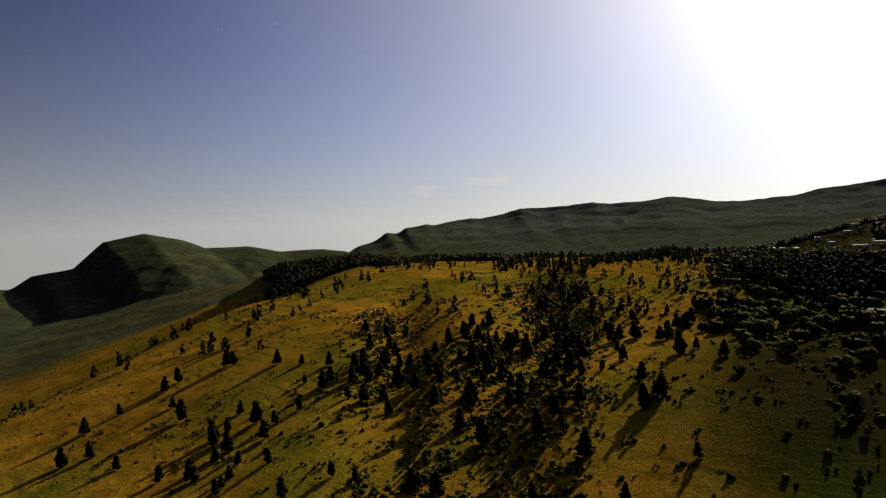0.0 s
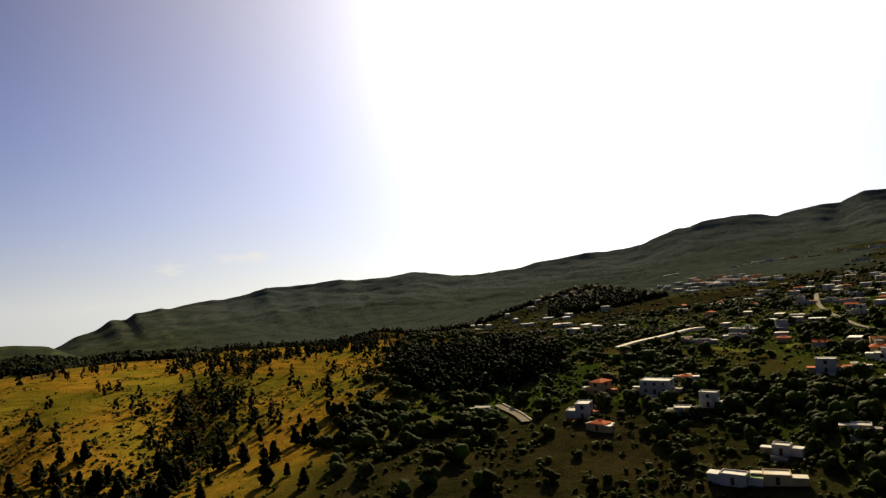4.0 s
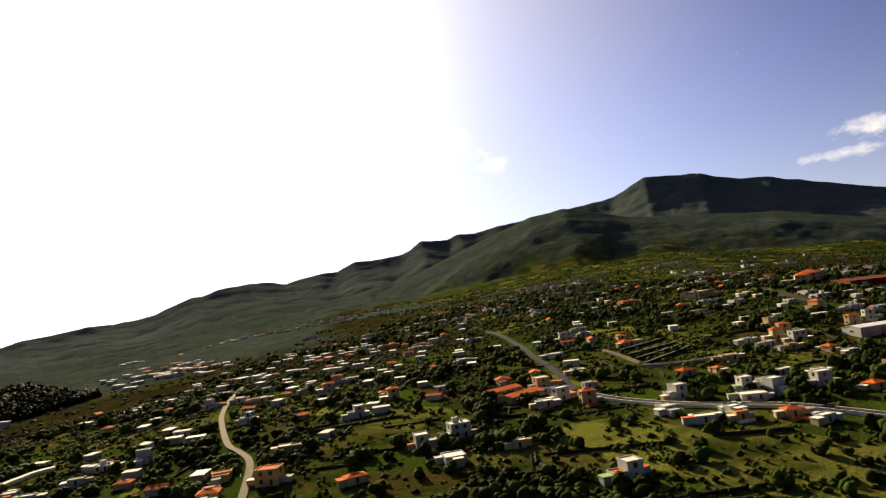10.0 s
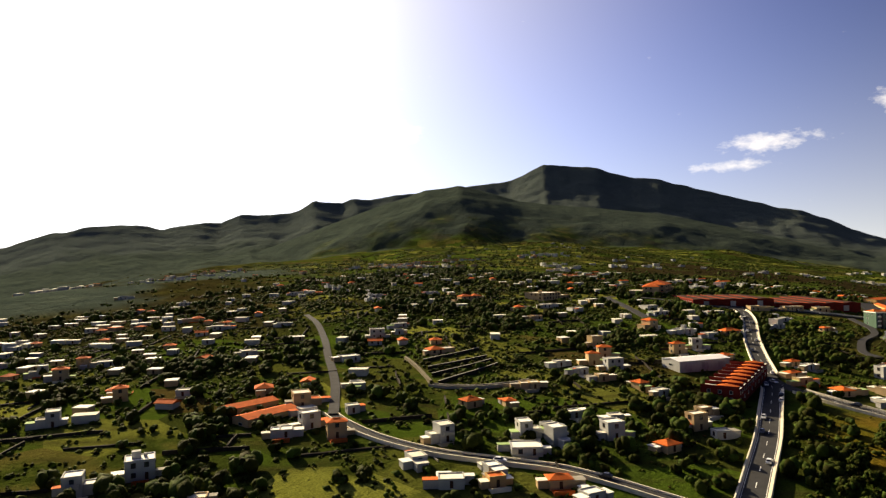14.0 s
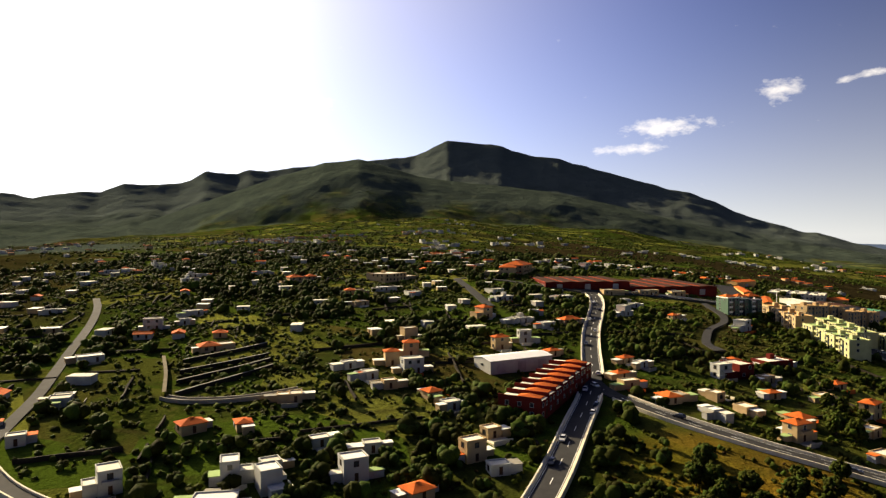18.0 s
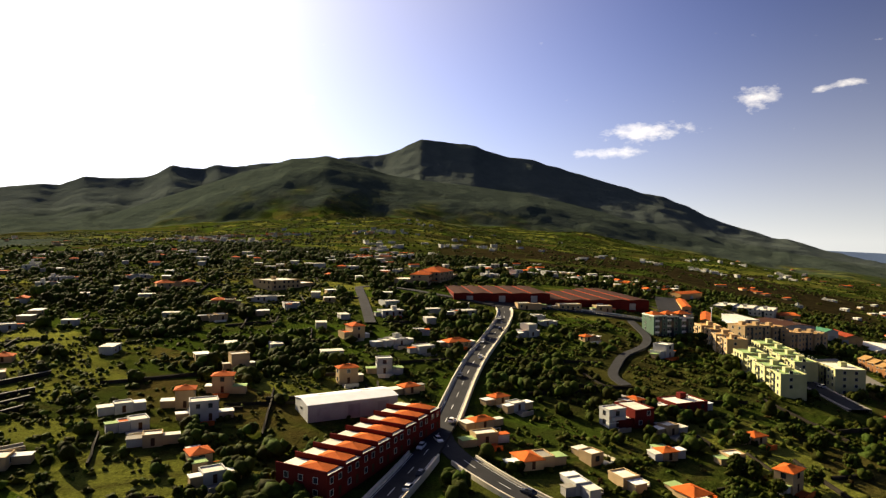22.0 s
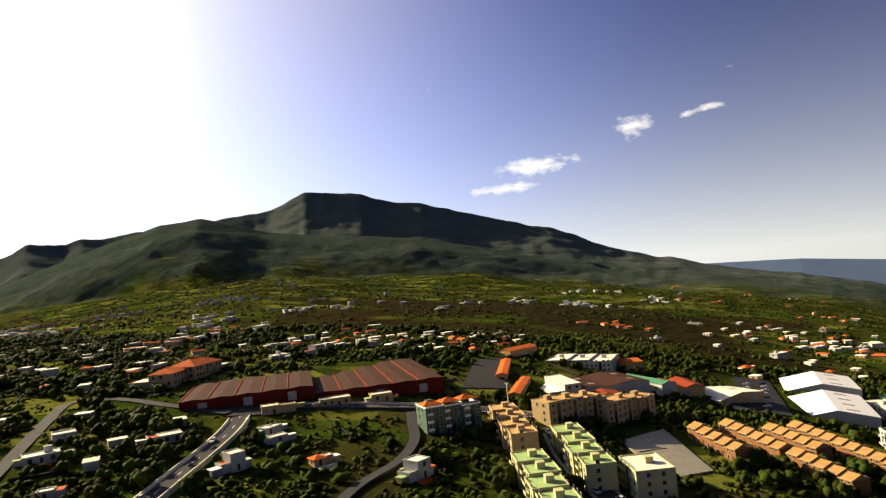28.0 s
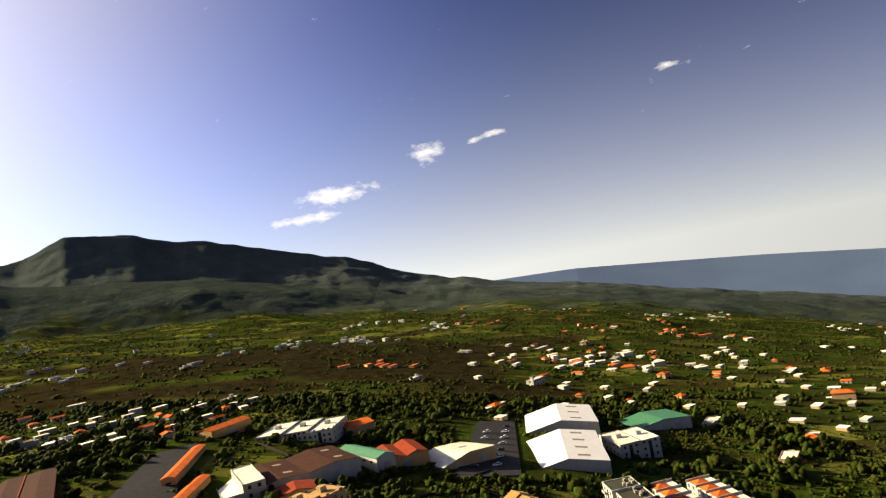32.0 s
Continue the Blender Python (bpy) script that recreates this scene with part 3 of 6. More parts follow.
def cover(x, y):
    """Shares of dry meadow, lava and other dark ground, and forest at each place."""
    dx, dy = x - CENTRE[0], y - CENTRE[1]
    r = np.hypot(dx, dy)
    az = np.degrees(np.arctan2(-dx, dy))
    n = fractal(x, y, 120, 3, 61)
    meadow = smooth(0.12, -0.12, (x - 85 - 0.22 * (y - 400)) / 300 + n * 0.08) * smooth(1900, 1400, r)
    meadow = np.maximum(meadow, 0.55 * smooth(500, 400, x) * smooth(120, 20, y) * smooth(-140, -60, y))
    meadow = np.maximum(meadow, 0.6 * smooth(0.3, 0.7, np.exp(-((x - 546) / 46) ** 2 - ((y - 44) / 40) ** 2) + 0.15 * n))
    lava = smooth(0.1, 0.5, n + 1.2 * np.exp(-((az + 87) / 14) ** 2 - ((r - 1050) / 230) ** 2)) * smooth(500, 900, r) * smooth(1900, 1400, r) * smooth(-130, -100, az) * smooth(-55, -75, az)
    wood = smooth(2250, 2800, r + n * 250)
    # dark brown soil low on the hill, corner vignetting painted in with it
    lava = np.maximum(lava, 0.85 * smooth(0.25, 0.7, np.exp(-((x - 130) / 100) ** 2 - ((y - 232) / 95) ** 2) + 0.12 * n))
    lava = np.maximum(lava, 0.7 * smooth(-0.25, 0.35, n) * smooth(530, 580, x) * smooth(820, 765, x) * smooth(-120, -75, y) * smooth(95, 70, y))
    lava = np.maximum(lava, smooth(260, 150, np.hypot(x - 2550, y + 1820)))
    lava = np.maximum(lava, 0.85 * smooth(-44, -34, az) * smooth(22, 12, az) * smooth(450, 560, r + 60 * n))
    far, way = np.hypot(x, y), np.degrees(np.arctan2(-x, y))
    wood = np.maximum(wood, smooth(-33, -26, az + 6 * n) * smooth(650, 770, r + 40 * n) * np.maximum(smooth(1000, 1100, far), smooth(-19, -25, way)))
    wood = np.maximum(wood, smooth(850, 1000, r + 80 * n) * smooth(1500, 1200, r) * smooth(-45, -39, az) * smooth(-25, -31, az))
    wood = np.maximum(wood, smooth(0.35, 0.6, np.exp(-((x - 152) / 60) ** 2 - ((y - 458) / 105) ** 2) + n * 0.12))
    wood = np.maximum(wood, smooth(760, 880, far + 120 * n) * smooth(1400, 1200, far) * smooth(30, 24, way) * smooth(5, 10, way))
    west = smooth(10, 22, az) * smooth(1150, 1450, r)
    wood = np.maximum(wood, west) * (1 - 0.45 * west)
    lava = np.maximum(lava, 0.35 * west)
    meadow = meadow * (1 - wood)
    return meadow, np.clip(lava, 0, 1), np.clip(wood, 0, 1)


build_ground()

# the sea beyond the coast, a far sheet that ends at the horizon
def build_sea():
    bm = bmesh.new()
    az = np.linspace(-88, -175, 60)
    top = np.interp(az, (-175, -130, -118, -104, -96, -88), (-4.4, -3.9, -2.4, -0.9, -0.6, -0.6))
    rows = []
    for r, el in ((3300.0, -9.5), (4000.0, -4.6), (4500.0, -1.4), (4760.0, 0.0)):
        rows.append([bm.verts.new((CENTRE[0] - math.sin(radians(a)) * r, CENTRE[1] + math.cos(radians(a)) * r, EYE_Z + r * math.tan(radians(el + s)))) for a, s in zip(az, top)])
    for a, b in zip(rows, rows[1:]):
        for k in range(len(az) - 1):
            bm.faces.new((a[k], a[k + 1], b[k + 1], b[k]))
    me = bpy.data.meshes.new("water")
    bm.to_mesh(me)
    bm.free()
    me.materials.append(mat("sea_water", (0.10, 0.15, 0.24), rough=0.3, spread=0.2, scale=0.01, bump=0.1))
    return tagged(new("water", me), "dark blue sea out to a hazy horizon", "water", kind="structure")


build_sea()

# ------------------------------------------------------------ building kit
def part(name, bm, material, parent, label=""):
    """Links a bmesh (or a ready mesh) as one mesh object under a thing or a part."""
    if isinstance(bm, bpy.types.Mesh):
        me = bm
    else:
        me = bpy.data.meshes.new(name)
        bm.normal_update()
        bm.to_mesh(me)
        bm.free()
        for m in (material if isinstance(material, (list, tuple)) else [material]):
            me.materials.append(m)
    ob = new(name, me)
    ob.parent = parent
    return tagged(ob, label)


def box(bm, x0, x1, y0, y1, z0, z1, mi=0):
    v = [bm.verts.new(p) for p in ((x0, y0, z0), (x1, y0, z0), (x1, y1, z0), (x0, y1, z0), (x0, y0, z1), (x1, y0, z1), (x1, y1, z1), (x0, y1, z1))]
    for f in ((3, 2, 1, 0), (4, 5, 6, 7), (0, 1, 5, 4), (1, 2, 6, 5), (2, 3, 7, 6), (3, 0, 4, 7)):
        bm.faces.new([v[k] for k in f]).material_index = mi
    return v


def boxes(*specs):
    bm = bmesh.new()
    for s in specs:
        box(bm, *s)
    return bm


SHARED = {}


def window_mesh(w, h, frame_mat, key):
    """Frame, sill and recessed pane, facing -y, its centre at the wall's face."""
    k = (round(w, 1), round(h, 1), key)
    if k not in SHARED:
        bm = bmesh.new()
        # one skin: sides, frame face, reveal and recessed pane
        rings = []
        for (hw, hh, yy) in ((w / 2 + 0.1, h / 2 + 0.1, 0.05), (w / 2 + 0.1, h / 2 + 0.1, -0.1), (w / 2, h / 2, -0.1), (w / 2, h / 2, -0.02)):
            rings.append([bm.verts.new((sx * hw, yy, sz * hh)) for sx, sz in ((-1, -1), (1, -1), (1, 1), (-1, 1))])
        for r, q in zip(rings, rings[1:]):
            for k2 in range(4):
                bm.faces.new((r[k2], r[(k2 + 1) % 4], q[(k2 + 1) % 4], q[k2]))
        bm.faces.new(rings[-1]).material_index = 1
        bmesh.ops.recalc_face_normals(bm, faces=bm.faces)
        me = bpy.data.meshes.new("window")
        bm.to_mesh(me)
        bm.free()
        me.materials.append(frame_mat)
        me.materials.append(GLASS)
        SHARED[k] = me
    return SHARED[k]


def door_mesh(w, h, m):
    k = ("door", round(w, 1), round(h, 1), m.name)
    if k not in SHARED:
        bm = boxes((-w / 2, w / 2, -0.08, 0.05, 0, h))
        bmesh.ops.inset_region(bm, faces=[f for f in bm.faces if f.normal.y < -0.5], thickness=0.1, depth=-0.05)
        me = bpy.data.meshes.new("door")
        bm.to_mesh(me)
        bm.free()
        me.materials.append(m)
        SHARED[k] = me
    return SHARED[k]


def facade(parent, x0, x1, y, z0, storeys, sh, turn, rng, wide=1.2, tall=1.35, step=3.2, frame_mat=None, skip=0.15, door=False):
    """A row of windows for each storey on the face from x0 to x1; turn: quarter turns about z."""
    n = max(1, int((x1 - x0) / step))
    for s in range(storeys):
        for k in range(n):
            u = x0 + (x1 - x0) * (k + 0.5) / n
            if s == 0 and door and k == n // 2:
                ob = part("door", door_mesh(1.0, 2.1, SHUTTER), None, parent)
                p = Vector((u, y, z0))
            elif rng.random() < skip:
                continue
            else:
                ob = part("window", window_mesh(wide, tall, frame_mat or WHITE, (frame_mat or WHITE).name), None, parent)
                p = Vector((u, y, z0 + s * sh + sh * 0.52))
            r = Matrix.Rotation(turn * math.pi / 2, 4, "Z")
            ob.matrix_basis = r @ Matrix.Translation(p)


def flat_roof(parent, w, d, h, m_wall, m_roof, rng, x=0, y=0, hut=False):
    part("roof", boxes((x - w / 2 + 0.25, x + w / 2 - 0.25, y - d / 2 + 0.25, y + d / 2 - 0.25, h - 0.1, h + 0.12)), m_roof, parent)
    bm = boxes((x - w / 2 - 0.08, x + w / 2 + 0.08, y - d / 2 - 0.08, y - d / 2 + 0.24, h - 0.15, h + 0.45), (x - w / 2 - 0.08, x + w / 2 + 0.08, y + d / 2 - 0.24, y + d / 2 + 0.08, h - 0.15, h + 0.45),
               (x - w / 2 - 0.08, x - w / 2 + 0.24, y - d / 2 + 0.24, y + d / 2 - 0.24, h - 0.15, h + 0.45), (x + w / 2 - 0.24, x + w / 2 + 0.08, y - d / 2 + 0.24, y + d / 2 - 0.24, h - 0.15, h + 0.45))
    part("parapet", bm, m_wall, parent)
    if hut and w > 7 and d > 7:
        a, b = rng.uniform(-0.2, 0.2) * w + x, rng.uniform(0.0, 0.22) * d + y
        part("stair_room", boxes((a - 1.3, a + 1.3, b - 1.1, b + 1.1, h + 0.1, h + 2.3)), m_wall, parent)
        if rng.random() < 0.6:
            bm = bmesh.new()
            bmesh.ops.create_cone(bm, cap_ends=True, segments=12, radius1=0.55, radius2=0.5, depth=1.2, matrix=Matrix.Translation((a + 2.6, b, h + 0.72)))
            part("water_tank", bm, GREY_WALL, parent)


def pitched_roof(parent, w, d, h, rise, m, kind="hip", over=0.45, x=0, y=0, along="x"):
    """Hipped or gabled roof with eaves that stand out and a solid underside."""
    W, D = w / 2 + over, d / 2 + over
    if along == "y":
        W, D = D, W
    run = 0.0 if kind == "gable" else min(W, D) * 0.95
    r = max(W - run, 0.02)
    bm = bmesh.new()
    z0, z1 = h - 0.05, h + 0.15
    low = [bm.verts.new(p) for p in ((-W, -D, z0), (W, -D, z0), (W, D, z0), (-W, D, z0))]
    mid = [bm.verts.new(p) for p in ((-W, -D, z1), (W, -D, z1), (W, D, z1), (-W, D, z1))]
    a, b = bm.verts.new((-r, 0, z1 + rise)), bm.verts.new((r, 0, z1 + rise))
    bm.faces.new(low[::-1])
    for k in range(4):
        bm.faces.new((low[k], low[(k + 1) % 4], mid[(k + 1) % 4], mid[k]))
    for f in ((mid[0], mid[1], b, a), (mid[2], mid[3], a, b), (mid[1], mid[2], b), (mid[3], mid[0], a)):
        bm.faces.new(f)
    q = Matrix.Translation((x, y, 0)) @ (Matrix.Rotation(math.pi / 2, 4, "Z") if along == "y" else Matrix())
    bmesh.ops.transform(bm, matrix=q, verts=bm.verts)
    cover_ob = part("roof", bm, m, parent)
    bm = boxes((-r, r, -0.14, 0.14, z1 + rise - 0.06, z1 + rise + 0.1))
    bmesh.ops.transform(bm, matrix=q, verts=bm.verts)
    part("ridge_cap", bm, m, cover_ob)


def site(name, x, y, rot, w, d, label, category, group=""):
    """The root of a building, set on the lowest ground under it."""
    c, s = math.cos(radians(rot)), math.sin(radians(rot))
    a, b = np.array([-w / 2, 0, w / 2] * 3), np.repeat([-d / 2, 0, d / 2], 3)
    zs = ground_z(x + c * a - s * b, y + s * a + c * b)
    ob = new(name)
    ob.matrix_basis = pose(x, y, float(zs.min() * 0.6 + zs.mean() * 0.4), 0, 0, rot)
    return tagged(ob, label, category, group)


def house(x, y, rot, w, d, h, wall, roof, roof_mat, label, seed=0, category="house", group="", hut=None, name="house"):
    rng = random.Random(int(x * 7 + y * 13) + seed)
    ob = site(name, x, y, rot, w, d, label, category, group)
    storeys = max(1, round(h / 3.0))
    sh = h / storeys
    split = w > 7.5 and roof != "gable" and rng.random() < 0.75
    if split:
        # a main block and a lower wing
        k = rng.uniform(0.5, 0.68) * w
        side = rng.choice((-1, 1))
        xm, xw = -side * (w - k) / 2, side * k / 2
        lw, lh = w - k, max(2.6, h - (sh if storeys > 1 else 0.5))
        part("wall", boxes((xm - k / 2, xm + k / 2, -d / 2, d / 2, -4, h)), wall, ob)
        part("wing_wall", boxes((xw - lw / 2, xw + lw / 2, -d / 2 + 0.8, d / 2 - 0.6, -4, lh)), wall, ob)
        flat_roof(ob, lw, d - 1.4, lh, wall, rng.choice((FLAT, BRIGHT, TILE, CONCRETE)), rng, x=xw, y=0.1)
    else:
        k, xm = w, 0.0
        part("wall", boxes((-w / 2, w / 2, -d / 2, d / 2, -4, h)), wall, ob)
    if roof == "flat":
        flat_roof(ob, k, d, h, wall, roof_mat, rng, x=xm, hut=(rng.random() < 0.45 if hut is None else hut))
    else:
        pitched_roof(ob, k, d, h, min(k, d) * 0.2, roof_mat, roof, x=xm, along="x" if k >= d else "y")
    # lean-tos, sheds and pergolas built on over the years
    for q in range(rng.choice((1, 2, 2, 3)) if w < 24 else 1):
        side = rng.choice((-1, 1))
        aw, ad, ah = rng.uniform(2.2, 4.5), rng.uniform(2.2, 4.2), rng.uniform(1.9, 2.7)
        if q == 2:
            ax, ay = rng.uniform(-0.3, 0.3) * w, d / 2 + ad / 2
        else:
            side = side if q == 0 else -last
            ax, ay = side * (w / 2 + aw / 2), rng.uniform(-0.25, 0.3) * d
        last = side
        lean_to = part("annex", boxes((ax - aw / 2, ax + aw / 2, ay - ad / 2, ay + ad / 2, -4, ah)), rng.choice((wall, GREY_WALL, CREAM)), ob)
        part("annex_roof", boxes((ax - aw / 2 - 0.2, ax + aw / 2 + 0.2, ay - ad / 2 - 0.2, ay + ad / 2 + 0.2, ah, ah + 0.16)), rng.choice((TILE, FLAT, BRIGHT, BRIGHT, CONCRETE, FLAT_GREEN)), lean_to)
    if rng.random() < 0.6 and w < 24:
        pw, pd = rng.uniform(4, 7), rng.uniform(2.5, 4.5)
        part("patio", boxes((-pw / 2, pw / 2, -d / 2 - pd, -d / 2, -3.5, 0.12), (-pw / 2, pw / 2, -d / 2 - pd - 0.25, -d / 2 - pd, -3.5, 0.9)), rng.choice((CONCRETE, PALE_WALL, TILE)), ob)
    dark = rng.random() < 0.6
    fm = SHUTTER if dark else WHITE
    facade(ob, xm - k / 2 + 0.6, xm + k / 2 - 0.6, -d / 2, 0.3, storeys, sh, 0, rng, frame_mat=fm, door=True)
    if xm - k / 2 <= -w / 2 + 0.01:
        facade(ob, -d / 2 + 0.8, d / 2 - 0.8, xm - k / 2, 0.3, storeys, sh, -1, rng, frame_mat=fm, step=4.0)
    if xm + k / 2 >= w / 2 - 0.01:
        facade(ob, -d / 2 + 0.8, d / 2 - 0.8, -(xm + k / 2), 0.3, storeys, sh, 1, rng, frame_mat=fm, step=4.0)
    if storeys > 1 and rng.random() < 0.5:
        b = min(k * 0.7, 6)
        part("balcony", boxes((xm - b / 2, xm + b / 2, -d / 2 - 1.3, -d / 2, sh - 0.05, sh + 0.15), (xm - b / 2, xm + b / 2, -d / 2 - 1.3, -d / 2 - 1.18, sh + 0.15, sh + 1.0),
                              (xm - b / 2, xm - b / 2 + 0.1, -d / 2 - 1.18, -d / 2, sh + 0.15, sh + 1.0), (xm + b / 2 - 0.1, xm + b / 2, -d / 2 - 1.18, -d / 2, sh + 0.15, sh + 1.0)), wall, ob)
    return ob


def apartments(x, y, rot, w, d, h, wall, roof_mat, label, sections, dormers=False, trim=None):
    trim = trim or wall
    w, d, h = w * 0.9, d * 0.9, h * 0.94
    rng = random.Random(int(x + y))
    ob = site("apartment_block", x, y, rot, w, d, label, "apartment block", "apartment blocks")
    storeys = max(3, round(h / 3.0))
    sh = h / storeys
    n = sections
    for i in range(n):
        a, b = -w / 2 + w * i / n, -w / 2 + w * (i + 1) / n
        back = 1.4 if i % 2 else 0.0
        top = h - (0.7 * i if n > 1 else 0)
        c = (a + b) / 2
        part("wall", boxes((a, b, -d / 2 + back, d / 2 + back * 0.5, -5, top)), wall, ob)
        flat_roof(ob, b - a - 0.02, d - back * 0.5, top, trim, roof_mat, rng, x=c, y=back * 0.75)
        if roof_mat is BARE:
            for q in range(5):
                u, v = rng.uniform(a + 1, b - 1), rng.uniform(-d / 2 + 2, d / 2 - 1)
                part("roof_unit", boxes((u - 0.7, u + 0.7, v - 0.5, v + 0.5, top + 0.1, top + 1.1)), CONCRETE, ob)
        else:
            part("stair_room", boxes((c - 1.4, c + 1.4, -0.4, 2.2, top + 0.1, top + 2.1)), wall, ob)
        # a recessed strip with balconies between pale piers
        part("stair_strip", boxes((c - 0.9, c + 0.9, -d / 2 + back - 0.06, -d / 2 + back, 0.2, top - 0.6)), GLASS, ob)
        for s in range(storeys):
            part("balcony", boxes((a + 0.5, a + (b - a) * 0.36, -d / 2 + back - 0.9, -d / 2 + back, s * sh + 0.1, s * sh + 0.25),
                                  (a + 0.5, a + (b - a) * 0.36, -d / 2 + back - 0.9, -d / 2 + back - 0.78, s * sh + 0.25, s * sh + 1.1)), trim, ob)
        facade(ob, a + 0.3, c - 1.0, -d / 2 + back, 0.2, storeys, sh, 0, rng, step=2.6, skip=0)
        facade(ob, c + 1.0, b - 0.3, -d / 2 + back, 0.2, storeys, sh, 0, rng, step=2.6, skip=0)
        facade(ob, -b + 0.5, -a - 0.5, -d / 2 - back * 0.5, 0.2, storeys, sh, 2, rng, step=3.0, skip=0.1)
    facade(ob, -d / 2 + 1.5, d / 2 - 1.5, -w / 2, 0.2, storeys, sh, -1, rng, step=4.2, skip=0.25)
    facade(ob, -d / 2 + 1.5, d / 2 - 1.5, -w / 2, 0.2, storeys, sh, 1, rng, step=4.2, skip=0.25)
    if dormers:
        for k in range(3):
            u = -w / 2 + w * (k + 0.5) / 3
            pitched_roof(ob, w / 3 - 0.8, d * 0.55, h + 0.5, 1.5, TILE, "hip", x=u)
    return ob


def terrace_row(x, y, rot, w, d, h, wall, roof_mat, label, unit, kind, group, roof_along="x"):
    """A row of joined houses, each one a thing; the first is built and the rest are copies."""
    n = max(1, round(w / unit))
    u = w / n
    c, s = math.cos(radians(rot)), math.sin(radians(rot))
    first = None
    for i in range(n):
        t = -w / 2 + u * (i + 0.5)
        px, py = x + c * t, y + s * t
        m = pose(px, py, gz(px, py), 0, 0, rot)
        if first is None:
            rng = random.Random(int(x))
            first = tagged(new("terrace_house"), label, "house", group)
            part("wall", boxes((-u / 2, u / 2, -d / 2, d / 2, -4, h)), wall, first)
            if kind == "gable":
                pitched_roof(first, u - 0.9, d, h, 1.7, roof_mat, "gable", over=0.45)
            else:
                part("roof", boxes((-u / 2 + 0.2, u / 2 - 0.2, -d / 2 + 0.2, d / 2 - 0.2, h - 0.1, h + 0.1)), FLAT, first)
                part("fire_wall", boxes((-u / 2, -u / 2 + 0.3, -d / 2 - 0.1, d / 2 + 0.1, h - 0.2, h + 1.1)), wall, first)
                pitched_roof(first, u * 0.62, d * 0.5, h + 0.3, 1.1, roof_mat, "hip", x=0.1, y=-d * 0.14)
            facade(first, -u / 2 + 0.3, u / 2 - 0.3, -d / 2, 0.2, max(2, round(h / 3)), 2.9, 0, rng, step=2.6, skip=0, door=True)
            facade(first, -u / 2 + 0.3, u / 2 - 0.3, -d / 2, 0.2, max(2, round(h / 3)), 2.9, 2, rng, step=2.6, skip=0)
            facade(first, -d / 2 + 1, d / 2 - 1, -u / 2, 0.2, max(2, round(h / 3)), 2.9, -1, rng, step=4, skip=0)
            first.matrix_basis = m
        else:
            copy_thing(first, m)


